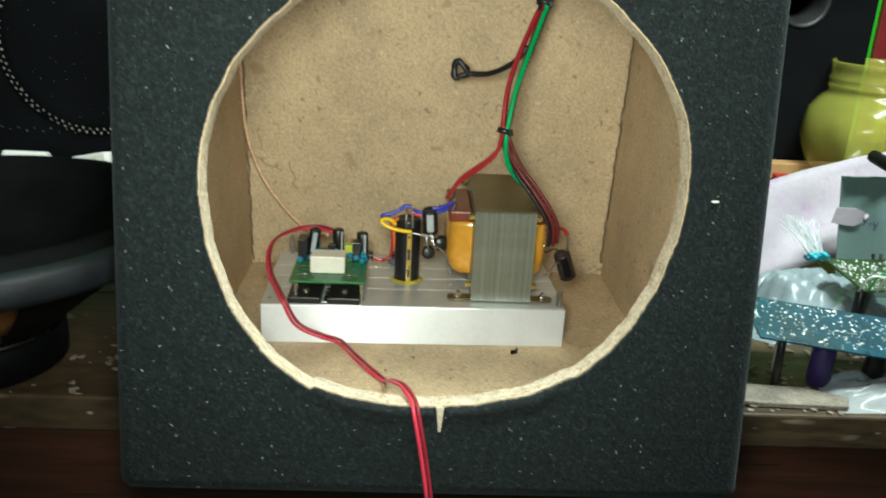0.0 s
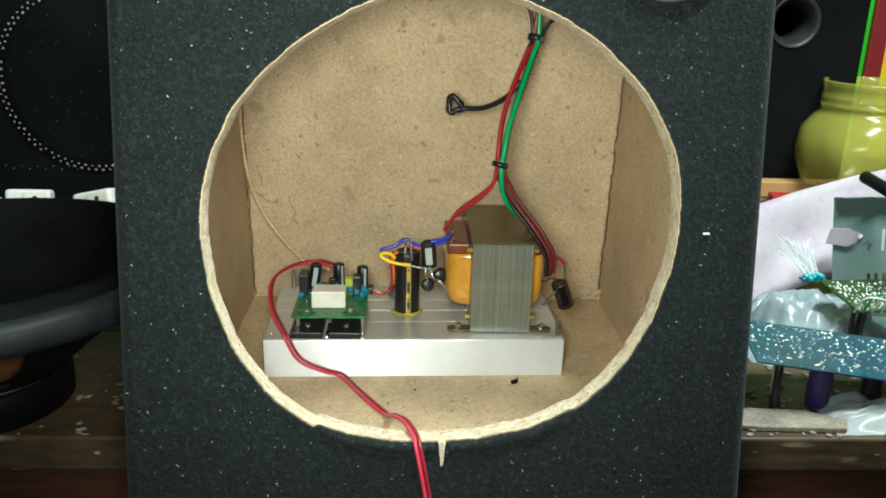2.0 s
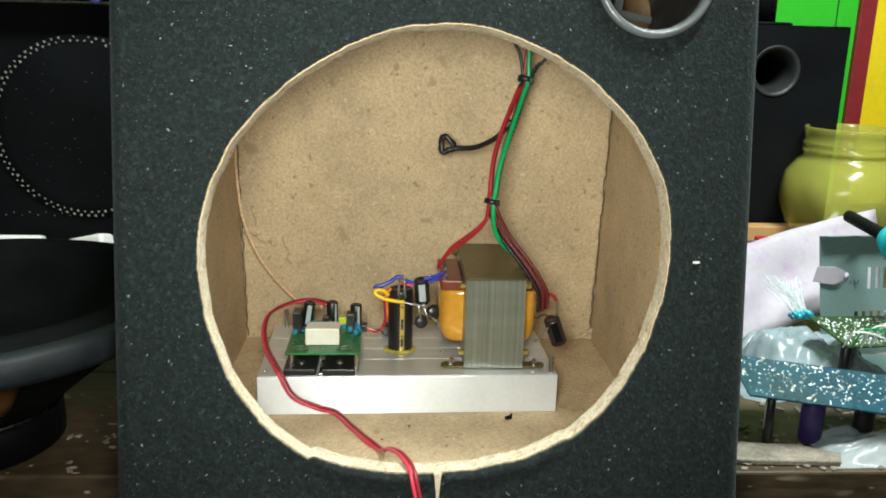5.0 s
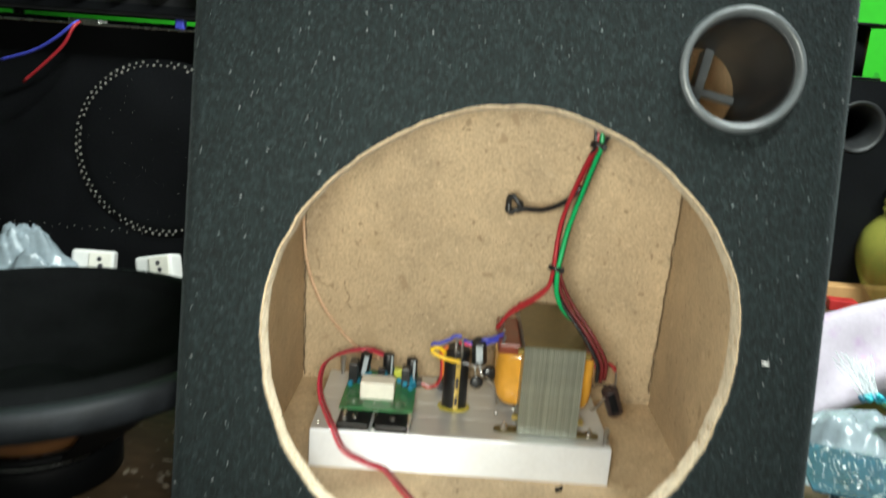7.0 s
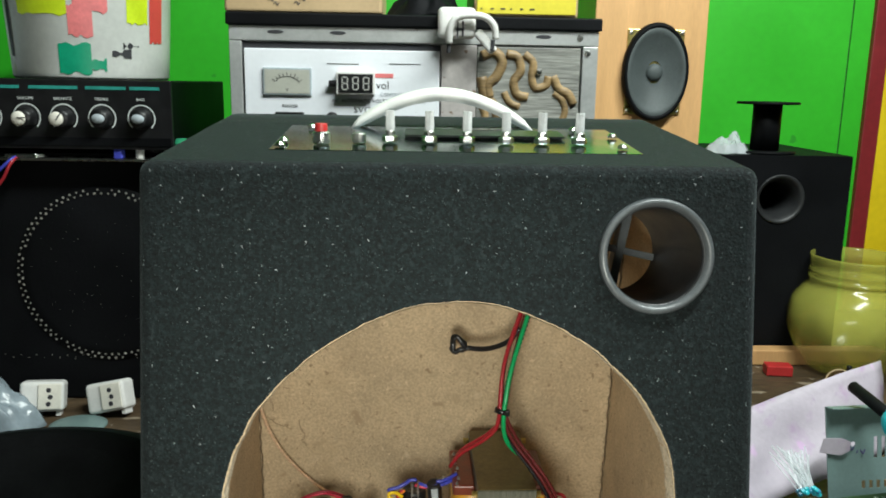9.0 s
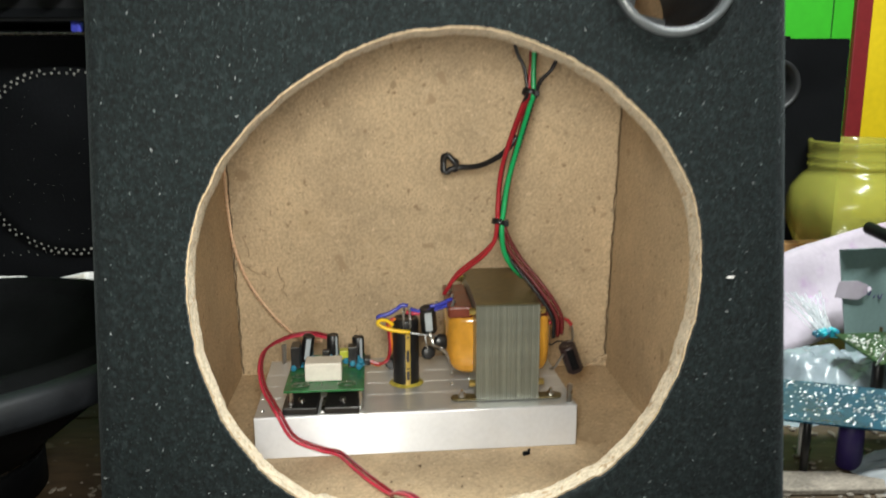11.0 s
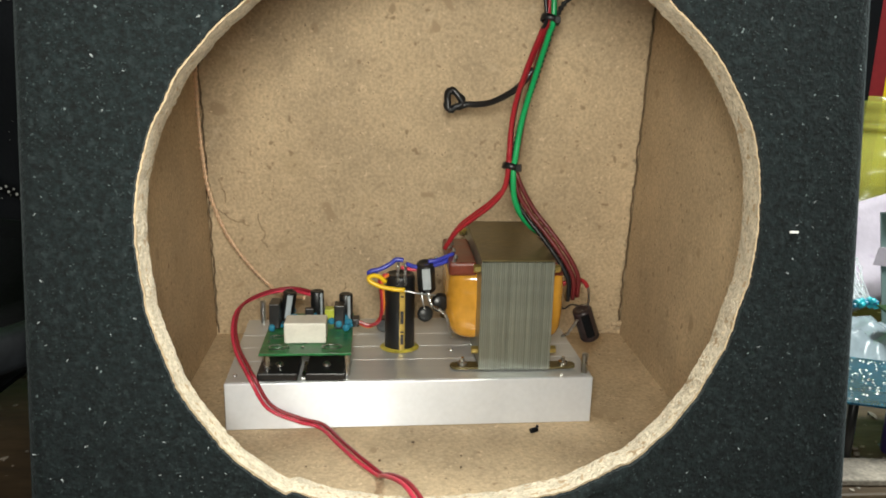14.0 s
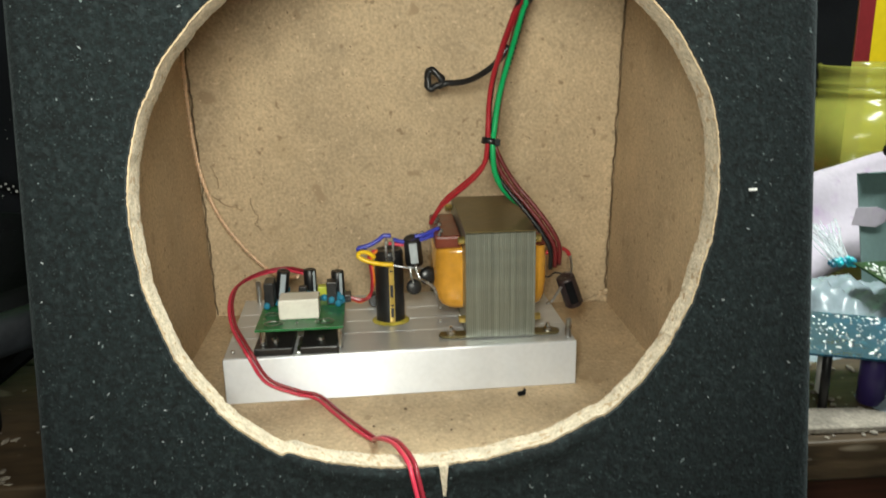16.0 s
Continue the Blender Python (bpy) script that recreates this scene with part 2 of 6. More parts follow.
M_chip = mat("pale_chips", (0.3, 0.26, 0.21), 0.8, vary=0.4, scale=60, fine=400, bump=0.5)
M_shaft = mat("grey_nylon_shaft", (0.55, 0.57, 0.57), 0.35, vary=0.12, scale=80, fine=400, bump=0.1)
M_chrome = mat("mirror_plate", (0.2, 0.25, 0.26), 0.14, 1.0, vary=0.06, scale=30, fine=200, bump=0.01)
M_bulb = mat("solder", (0.55, 0.56, 0.56), 0.3, 1.0, vary=0.1, scale=80, fine=300, bump=0.05)
M_purple = mat("violet_can", (0.035, 0.022, 0.11), 0.4, vary=0.1, scale=60, fine=300, bump=0.03)
M_floor = mat("concrete_floor", (0.16, 0.15, 0.14), 0.8, vary=0.25, scale=5, fine=60, bump=0.2)


# ---- mesh helpers ----
def thing(name, label, category, base=(0, 0, 0), group="", kind=""):
    ob = new(name)
    ob.empty_display_size = 0.02
    ob.location = base
    return tagged(ob, label, category, group, kind)


def top_of(ob):
    m = Matrix.Translation(ob.location)
    while ob.parent:
        ob = ob.parent
        m = Matrix.Translation(ob.location) @ m
    return m


def part(name, bm, material, parent=None, label="", smooth=False, move=None):
    if move is not None:
        bmesh.ops.transform(bm, matrix=move, verts=bm.verts)
    bmesh.ops.recalc_face_normals(bm, faces=bm.faces)
    me = bpy.data.meshes.new(name)
    bm.to_mesh(me)
    bm.free()
    for f in me.polygons:
        f.use_smooth = smooth
    me.materials.append(material)
    ob = new(name, me)
    if parent:
        ob.parent = parent
        root = parent
        while root.parent:
            root = root.parent
        ob.matrix_parent_inverse = Matrix.Translation(root.location).inverted() if parent == root else Matrix.Identity(4)
        if parent != root:
            ob.matrix_parent_inverse = Matrix.Identity(4)
    if label:
        ob["label"] = label
    return ob


def box(x0, x1, y0, y1, z0, z1, bevel=0.0, seg=2, bm=None):
    own = bmesh.new()
    bmesh.ops.create_cube(own, size=1)
    bmesh.ops.transform(own, matrix=Matrix.Translation(((x0 + x1) / 2, (y0 + y1) / 2, (z0 + z1) / 2)) @ Matrix.Diagonal((x1 - x0, y1 - y0, z1 - z0, 1)), verts=own.verts)
    if bevel:
        bmesh.ops.bevel(own, geom=own.edges[:], offset=bevel, segments=seg, profile=0.5, affect="EDGES")
    return join(bm, own)


def join(bm, own):
    if bm is None:
        return own
    me = bpy.data.meshes.new("join")
    own.to_mesh(me)
    own.free()
    bm.from_mesh(me)
    bpy.data.meshes.remove(me)
    return bm


def lathe(profile, centre=(0, 0, 0), axis=(0, 0, 1), seg=40, bm=None, sx=1.0, sy=1.0):
    """Turns (radius, height) pairs round an axis."""
    own = bmesh.new()
    rings = []
    for r, h in profile:
        if r < 1e-6:
            rings.append([own.verts.new((0, 0, h))])
        else:
            rings.append([own.verts.new((r * sx * math.cos(2 * math.pi * k / seg), r * sy * math.sin(2 * math.pi * k / seg), h)) for k in range(seg)])
    for a, b in zip(rings, rings[1:]):
        for k in range(seg):
            q = [a[k % len(a)], a[(k + 1) % len(a)], b[(k + 1) % len(b)], b[k % len(b)]]
            q = list(dict.fromkeys(q))
            if len(q) > 2:
                own.faces.new(q)
    turn = Vector((0, 0, 1)).rotation_difference(Vector(axis)).to_matrix().to_4x4()
    bmesh.ops.transform(own, matrix=Matrix.Translation(centre) @ turn, verts=own.verts)
    return join(bm, own)


def rod(a, b, r, r2=None, seg=16, bm=None, bevel=0.15):
    a, b = Vector(a), Vector(b)
    n, r2 = (b - a).length, r if r2 is None else r2
    c = min(bevel * r, 0.3 * n)
    return lathe([(0, 0), (r - c, 0), (r, c), (r2, n - c), (r2 - c, n), (0, n)], a, b - a, seg, bm)


def smooth_path(pts, per=8):
    """A Catmull-Rom line through the points."""
    p = [Vector(q) for q in pts]
    p = [2 * p[0] - p[1]] + p + [2 * p[-1] - p[-2]]
    out = []
    for i in range(1, len(p) - 2):
        for k in range(per):
            t = k / per
            a, b, c, d = p[i - 1:i + 3]
            out.append(0.5 * ((2 * b) + (c - a) * t + (2 * a - 5 * b + 4 * c - d) * t * t + (3 * b - a - 3 * c + d) * t ** 3))
    out.append(p[-2])
    return out


def wire(pts, r, seg=8, per=8, bm=None, twist=0.0, strands=1, offset=0.0):
    """A round wire along a smooth line; with strands and twist, a twisted pair."""
    line = smooth_path(pts, per)
    for s in range(strands):
        own = bmesh.new()
        side = Vector((0.3, 0.2, 1)).normalized()
        prev, total = None, 0.0
        for i, q in enumerate(line):
            tan = (line[min(i + 1, len(line) - 1)] - line[max(i - 1, 0)]).normalized()
            u = (side - tan * side.dot(tan))
            u = u.normalized() if u.length > 1e-5 else Vector((1, 0, 0))
            side = u
            v = tan.cross(u)
            if i:
                total += (q - line[i - 1]).length
            a0 = 2 * math.pi * (total * twist + s / strands)
            c = q + offset * (math.cos(a0) * u + math.sin(a0) * v)
            ring = [own.verts.new(c + r * (math.cos(2 * math.pi * k / seg) * u + math.sin(2 * math.pi * k / seg) * v)) for k in range(seg)]
            if prev:
                for k in range(seg):
                    own.faces.new((prev[k], prev[(k + 1) % seg], ring[(k + 1) % seg], ring[k]))
            else:
                own.faces.new(ring)
            prev = ring
        own.faces.new(prev)
        bm = join(bm, own)
    return bm


def prism(poly, lo, hi, axis="x", bm=None, bevel=0.0):
    """Extrudes a polygon: of (y, z) along x, of (x, z) along y, or of (x, y) along z."""
    own = bmesh.new()
    def put(a, b, s):
        return {"x": (s, a, b), "y": (a, s, b), "z": (a, b, s)}[axis]
    bot = [own.verts.new(put(a, b, lo)) for a, b in poly]
    top = [own.verts.new(put(a, b, hi)) for a, b in poly]
    own.faces.new(bot)
    own.faces.new(top)
    for k in range(len(poly)):
        j = (k + 1) % len(poly)
        own.faces.new((bot[k], bot[j], top[j], top[k]))
    if bevel:
        bmesh.ops.recalc_face_normals(own, faces=own.faces)
        bmesh.ops.bevel(own, geom=own.edges[:], offset=bevel, segments=2, profile=0.5, affect="EDGES")
    return join(bm, own)


def text(words, size, matrix, material, parent, label="", thick=0.0002, name="lettering", wide=1.0):
    cu = bpy.data.curves.new(name, "FONT")
    cu.body, cu.size, cu.extrude, cu.align_x, cu.align_y = words, size, thick, "CENTER", "CENTER"
    cu.resolution_u = 2
    ob = bpy.data.objects.new(name, cu)
    scene.collection.objects.link(ob)
    me = bpy.data.meshes.new_from_object(ob.evaluated_get(bpy.context.evaluated_depsgraph_get()))
    bpy.data.objects.remove(ob)
    bm = bmesh.new()
    bm.from_mesh(me)
    bpy.data.meshes.remove(me)
    return part(name, bm, material, parent, label, move=matrix @ Matrix.Diagonal((wide, 1, 1, 1)))


def facing(x, y, z):
    """The pose of flat writing that stands upright and faces the camera's side."""
    return pose(x, y, z, 90, 0, 0)


# ---- the room ----
WALL_Y = 1.15


def slab(name, x0, x1, y0, y1, z0, z1, material, label, category, bevel=0.0):
    ob = part(name, box(x0, x1, y0, y1, z0, z1, bevel), material)
    return tagged(ob, label, category, kind="structure")


slab("floor", -2.0, 2.4, -2.6, WALL_Y + 0.1, -0.85, -0.75, M_floor, "grey concrete workshop floor under the bench", "floor")
slab("ceiling", -2.0, 2.4, -2.6, WALL_Y + 0.1, 2.1, 2.2, M_room, "dull plain ceiling above the workbench", "ceiling")
slab("wall_south", -2.0, 2.4, -2.7, -2.6, -0.75, 2.1, M_room, "dull plain wall of the workshop", "wall")
slab("wall_west", -2.1, -2.0, -2.6, WALL_Y, -0.75, 2.1, M_room, "dull plain side wall of the workshop", "wall")
slab("wall_east", 2.4, 2.5, -2.6, WALL_Y, -0.75, 2.1, M_room, "dull plain side wall of the workshop", "wall")
slab("wall_north", -2.0, 0.815, WALL_Y, WALL_Y + 0.1, -0.75, 2.1, M_wallgreen, "bright green painted wall behind the bench", "wall")
slab("wall_panel", 0.818, 0.856, WALL_Y, WALL_Y + 0.1, -0.75, 2.1, M_wallgreen, "bright green painted board beside a narrow seam", "wall")
slab("wall_seam", 0.812, 0.82, WALL_Y + 0.004, WALL_Y + 0.09, -0.75, 2.1, M_ink, "narrow dark seam between green boards", "seam")
slab("wall_post", 0.856, 0.888, WALL_Y - 0.012, WALL_Y + 0.1, -0.75, 2.1, M_wallred, "maroon painted post between green and yellow walls", "post", 0.002)
slab("wall_yellow", 0.888, 2.4, WALL_Y, WALL_Y + 0.1, -0.75, 2.1, M_wallyellow, "scuffed yellow painted wall", "wall")

# the bench: planks of the top, and an apron under the front edge
bench = thing("workbench", "worn dirty wooden workbench with a red-brown front apron", "workbench", (0.2, 0.5, -0.75))
EDGE = 0.09
rng = random.Random(5)
y = EDGE
while y < WALL_Y - 0.02:
    w = min(0.185, WALL_Y - 0.004 - y)
    b = box(-1.6, 2.0, y, y + w - 0.0015, -0.028, 0.0, 0.002)
    part("plank", b, M_bench, bench)
    y += w
part("apron", box(-1.6, 2.0, EDGE + 0.006, EDGE + 0.03, -0.15, -0.0285, 0.002), M_apron, bench, "dark red-brown apron board")
part("batten", box(-1.6, 2.0, EDGE - 0.001, EDGE + 0.03, -0.30, -0.152, 0.003), M_apron, bench, "dark red-brown lower board")
for lx in (-1.5, 1.9):
    for ly in (EDGE + 0.04, WALL_Y - 0.12):
        part("leg", box(lx - 0.04, lx + 0.04, ly, ly + 0.07, -0.75, -0.029, 0.003), M_apron, bench)

# ---- the speaker box ----
HALF = 0.1875


def on_front(u, v, out=0.0):
    """A place on the leaning front board: u across, v up the board, out towards the viewer."""
    return LEANING @ Vector((u, -out, v))


def back_y(z):
    return 0.3205 - 0.1 * z


def top_z(y):
    return 0.393 + (y - 0.057) * 0.088


V0, V1 = -0.0595, 0.347
HX, HZ, HCV = 0.1395, 0.1342, 0.1262
PU, PV, PR = 0.1235, 0.2915, 0.0345
speaker_box = thing("speaker_box", "black carpeted subwoofer cabinet with an open round cutout", "speaker cabinet", (0, 0.17, 0))


def ellipse(cu, cv, a, b, n, rough=0.0, seed=0.0):
    pts = []
    for k in range(n):
        t = 2 * math.pi * k / n
        w = rough * (noise.noise((math.cos(t) * 9 + seed, math.sin(t) * 9, 3.1)) + 0.6 * noise.noise((math.cos(t) * 28 + seed, math.sin(t) * 28, 7.7)))
        pts.append((cu + (a + w) * math.cos(t), cv + (b + w) * math.sin(t)))
    return pts


def holed_board(outer, holes, y0, y1):
    """A board in the front's frame with openings through it; y0 is its face, y1 its back."""
    bm = bmesh.new()
    loops = []
    for loop in (outer, *holes):
        vs = [bm.verts.new((a, y0, b)) for a, b in loop]
        for k in range(len(vs)):
            bm.edges.new((vs[k], vs[(k + 1) % len(vs)]))
        loops.append(vs)
    bmesh.ops.triangle_fill(bm, edges=bm.edges[:], use_beauty=True, use_dissolve=False)
    kept = bmesh.ops.extrude_face_region(bm, geom=bm.faces[:])
    for v in kept["geom"]:
        if isinstance(v, bmesh.types.BMVert):
            v.co.y = y1
    bmesh.ops.transform(bm, matrix=LEANING, verts=bm.verts)
    return bm


def rounded(x0, x1, z0, z1, r, n=5):
    pts = []
    for cx, cz, a0 in ((x1 - r, z1 - r, 0), (x0 + r, z1 - r, 90), (x0 + r, z0 + r, 180), (x1 - r, z0 + r, 270)):
        for k in range(n + 1):
            a = radians(a0 + 90 * k / n)
            pts.append((cx + r * math.cos(a), cz + r * math.sin(a)))
    return pts


def cutout(n, rough, seed, grow=0.0):
    """The hand-sawn opening: a round that wanders off its circle, with a rough edge."""
    pts = []
    for k in range(n):
        t = 2 * math.pi * k / n
        r = 0.1363 + 0.0011 * math.sin(t) + 0.0027 * (math.cos(2 * t) + math.sin(2 * t)) - 0.0009 * math.sin(3 * t) - 0.0008 * math.cos(4 * t) + 0.0015 * math.sin(5 * t)
        c, s_ = math.cos(t), math.sin(t)
        foot = math.degrees(t) - 360
        if -122 < foot < -53:
            r -= 0.0014 * min(1.0, (foot + 122) / 1.2, (-53 - foot) / 1.2)
        elif -140 < foot <= -122:
            r += 0.0016 * (foot + 140) / 18
        r += grow + rough * (noise.noise((c * 9 + seed, s_ * 9, 3.1)) + 0.3 * noise.noise((c * 28 + seed, s_ * 28, 7.7)) + 0.55 * noise.noise((c * 80 + seed, s_ * 80, 5.2)))
        pts.append((r * c, HCV + r * s_))
    return pts


hole = cutout(420, 0.001, 1.0)
VB = HCV - 0.1285
# the carpet is torn in a little notch at the cutout's foot
torn = []
for a, b in cutout(560, 0.001, 1.0, 0.0007):
    if b < HCV and 0.0002 < a < 0.0042:
        b -= 0.0142 + 0.002 * noise.noise((a * 900, 1.0, 2.0))
    torn.append((a, b))
port_hole = ellipse(PU, PV, 0.0315, 0.0315, 48)
R = 0.008
part("front_board", holed_board(rounded(-HALF + 0.004, HALF - 0.004, V0 + 0.004, V1 - 0.004, 0.003), (hole, port_hole), 0.003, 0.018), M_mdf, speaker_box, "brown fibreboard front panel")
# the sawn face of the cutout
bm = bmesh.new()
n = len(hole)
rows = []
for j in range(5):
    yy = 0.0022 + 0.0161 * j / 4
    rows.append([bm.verts.new((a * (0.997 - 0.002 * math.sin(3.1 * j / 4) + 0.0015 * noise.noise((a * 90, b * 90, j * 0.5)) + 0.0035 * noise.noise((a * 420, b * 420, j * 1.7))), yy,
                               HCV + (b - HCV) * (0.997 - 0.002 * math.sin(3.1 * j / 4) + 0.0015 * noise.noise((a * 90, b * 90, 9 + j * 0.5)) + 0.0035 * noise.noise((a * 420, b * 420, 9 + j * 1.7))))) for a, b in hole])
for p, q in zip(rows, rows[1:]):
    for k in range(n):
        bm.faces.new((p[k], p[(k + 1) % n], q[(k + 1) % n], q[k]))
part("cutout_edge", bm, M_rim, speaker_box, "rough pale sawn fibreboard edge", True, LEANING)
part("tear", prism([(-0.0004, VB + 0.002), (0.0004, VB - 0.006), (0.0, VB - 0.0165), (0.0025, VB - 0.0175), (0.005, VB - 0.0155), (0.0042, VB - 0.006), (0.0046, VB + 0.002)], 0.0008, 0.0029, "y"), M_rim, speaker_box, "torn notch showing bare board", move=LEANING)
part("carpet_front", holed_board(rounded(-HALF + R, HALF - R, V0 + R, V1 - R, 0.004), (torn, port_hole), 0.0, 0.0028), M_carpet, speaker_box, "black felt carpet with pale lint")
# the carpet's cut edge curls forward along the foot of the opening
bm = bmesh.new()
prev = None
for k, (a, b) in enumerate(cutout(420, 0.001, 1.0, 0.0009)):
    t = math.degrees(math.atan2(b - HCV, a))
    if not -124 < t < -52 or -0.0005 < a < 0.0048:
        prev = None
        continue
    f = min(1.0, (t + 124) / 14, (-52 - t) / 14)
    d = Vector((a, b - HCV)).normalized()
    ring = []
    for o, h in ((0.0, 0.0), (0.0006, 0.0017), (0.0022, 0.0026), (0.0045, 0.0021), (0.007, 0.0009), (0.009, -0.0001)):
        h = h * f + 0.0004 * noise.noise((a * 120, b * 120, o * 400))
        ring.append(bm.verts.new((a + d.x * o, -h, b + d.y * o)))
    if prev:
        for p, q, u, v in zip(prev, prev[1:], ring, ring[1:]):
            bm.faces.new((p, q, v, u))
    prev = ring
part("carpet_lip", bm, M_carpet, speaker_box, "carpet edge curling at the cutout's foot", True, LEANING)
# the carpet wrapped round the edges and back along the sides and the top
bm = bmesh.new()
loops = []
for k in range(6):
    a = radians(90 * k / 5)
    g = R * math.sin(a)
    loop = rounded(-HALF + R - g, HALF - R + g, V0 + R - g, V1 - R + g, 0.004 + 0.6 * g)
    loops.append([bm.verts.new(LEANING @ Vector((p, R * (1 - math.cos(a)), q))) for p, q in loop])
last = [LEANING @ Vector((p, R, q)) for p, q in rounded(-HALF, HALF, V0, V1, 0.004 + 0.6 * R)]
for s in (0.25, 0.5, 0.75, 1.0):
    ring = []
    for p in last:
        f = (p.z - 0.0) / 0.393
        zb = max(0.0006, f * 0.411)
        yb = back_y(zb) + 0.0185
        ring.append(bm.verts.new((p.x + 0.0008 * noise.noise((p.x * 30, s * 5, p.z * 30)), p.y + (yb - p.y) * s, p.z + (zb - p.z) * (1.0 if p.z < 0.005 else s))))
    loops.append(ring)
for p, q in zip(loops, loops[1:]):
    for k in range(len(p)):
        bm.faces.new((p[k], p[(k + 1) % len(p)], q[(k + 1) % len(q)], q[k]))
bm.faces.new(loops[-1])
part("carpet_wrap", bm, M_carpet, speaker_box, "black felt carpet folded over the edges", True)

# inner boards


def fy(z):
    """The inner face of the front board."""
    return -0.009 + 0.0183 + z * 0.1673


for s, nm in ((-1, "side_board"), (1, "side_board")):
    x0, x1 = sorted((s * (HALF - 0.003), s * 0.1695))
    part(nm, prism([(fy(0.004), 0.004), (fy(0.388), 0.388), (back_y(0.4) + 0.014, 0.402), (back_y(0.004) + 0.014, 0.004)], x0, x1), M_mdf, speaker_box, "bare brown fibreboard side")
part("base_board", prism([(fy(0.004), 0.004), (fy(0.018), 0.018), (back_y(0.018), 0.018), (back_y(0.004), 0.004)], -0.1692, 0.1692), M_mdf, speaker_box, "bare brown fibreboard base")
part("back_board", prism([(back_y(0.004), 0.004), (back_y(0.395), 0.395), (back_y(0.395) + 0.014, 0.395), (back_y(0.004) + 0.014, 0.004)], -0.1692, 0.1692), M_mdf, speaker_box, "bare brown fibreboard back")
part("top_board", prism([(fy(0.377), 0.374), (fy(0.388), 0.388), (back_y(0.39), 0.403), (back_y(0.38), 0.389)], -0.1692, 0.1692), M_mdf, speaker_box, "bare brown fibreboard top")
# squeezed-out glue along the inner corners
M_glue = mat("dried_glue", (0.17, 0.115, 0.06), 0.6, vary=0.4, scale=150, fine=400, bump=0.4)
M_scar = mat("scarred_board", (0.34, 0.245, 0.145), 0.8, vary=0.3, scale=150, fine=500, bump=0.3)
M_dust = mat("pale_board_dust", (0.55, 0.42, 0.27), 0.9, vary=0.3, scale=150, fine=500, bump=0.5)
rng = random.Random(6)
for s in (-1, 1):
    pts = []
    for k in range(60):
        z = 0.02 + 0.35 * k / 59
        pts.append((s * (0.169 - 0.0016 * rng.random()), back_y(z) - 0.0004 - 0.0018 * rng.random(), z))
    part("glue_seam", wire(pts, 0.0008, 5, 2), M_glue, speaker_box, "uneven dried brown glue line")
    bm = bmesh.new()
    for k in range(90):
        z = 0.019 + 0.35 * rng.random() ** 1.3
        own = bmesh.new()
        bmesh.ops.create_icosphere(own, subdivisions=1, radius=rng.uniform(0.0006, 0.0017))
        bmesh.ops.transform(own, matrix=Matrix.Translation((s * (0.1688 - 0.003 * rng.random()), back_y(z) - 0.0003, z)) @ Matrix.Diagonal((1, 0.5, rng.uniform(0.7, 2.2), 1)), verts=own.verts)
        join(bm, own)
    tagged(part("seam_dust", bm, M_dust, speaker_box, "pale crumbs of board and glue in the corner"), kind="stuff")
bm = bmesh.new()
for k in range(60):
    own = bmesh.new()
    u, v = rng.random() ** 2, rng.random() ** 2
    bmesh.ops.create_icosphere(own, subdivisions=1, radius=rng.uniform(0.001, 0.003))
    bmesh.ops.transform(own, matrix=Matrix.Translation((0.1685 - 0.02 * u, back_y(0.02) - 0.001 - 0.005 * v, 0.0185 + 0.012 * (1 - u) * v)) @ Matrix.Diagonal((1.3, 0.7, 0.8, 1)), verts=own.verts)
    join(bm, own)
part("glue_lump", bm, M_dust, speaker_box, "lump of glue and dust in the corner")
# old scars in the back board
for pts in ([(-0.1312, 0.1219), (-0.129, 0.112), (-0.1265, 0.106), (-0.1285, 0.1), (-0.1241, 0.0937)], [(-0.1612, 0.1247), (-0.15, 0.117), (-0.1342, 0.1115)], [(-0.159, 0.15), (-0.156, 0.141), (-0.1545, 0.13)]):
    jag = []
    for (xa, za), (xb, zb) in zip(pts, pts[1:]):
        for k in range(5):
            jag.append((xa + (xb - xa) * k / 5 + rng.uniform(-0.0009, 0.0009), back_y(za) - 0.0002, za + (zb - za) * k / 5 + rng.uniform(-0.0009, 0.0009)))
    part("scar", wire(jag, 0.0005, 5, 2), M_scar, speaker_box, "ragged dark scar in the board")

# the port
bm = lathe([(0.0295, -0.105), (0.0295, -0.004), (0.0296, 0.0), (0.0312, 0.0), (0.0312, -0.01), (0.0312, -0.105), (0.0295, -0.105)], (0, 0, 0), (0, -1, 0), 56)
part("port_tube", bm, M_port, speaker_box, "grey-black plastic bass port with a rolled rim", True, LEANING @ Matrix.Translation((PU, 0, PV)))
# ring and spokes take the paler lit colour, the tube the dark one
rim = [(0.0297, -0.003), (0.0302, 0.0016), (0.0316, 0.0042), (0.0334, 0.0046), (0.0349, 0.0028), (0.0354, -0.0003), (0.0346, -0.0006), (0.032, 0.003), (0.0297, -0.003)]
part("port_ring", lathe(rim, (0, 0, 0), (0, -1, 0), 64), M_portlit, speaker_box, "satin rolled port ring, paler as if lit by the lamp", True, LEANING @ Matrix.Translation((PU, 0, PV)))
SPOKES = LEANING @ Matrix.Translation((PU + 0.0035, 0.104, PV)) @ Matrix.Rotation(radians(12), 4, "Y")
part("port_brace", box(-0.0325, 0.0255, -0.006, 0.003, -0.0026, 0.0026, 0.0006), M_portlit, speaker_box, "plastic cross spoke, paler as if lit by the lamp", move=SPOKES)
part("port_brace", box(-0.0032, 0.0032, -0.0065, 0.008, -0.029, 0.029, 0.0006), M_portlit, speaker_box, "plastic cross spoke, paler as if lit by the lamp", move=SPOKES)
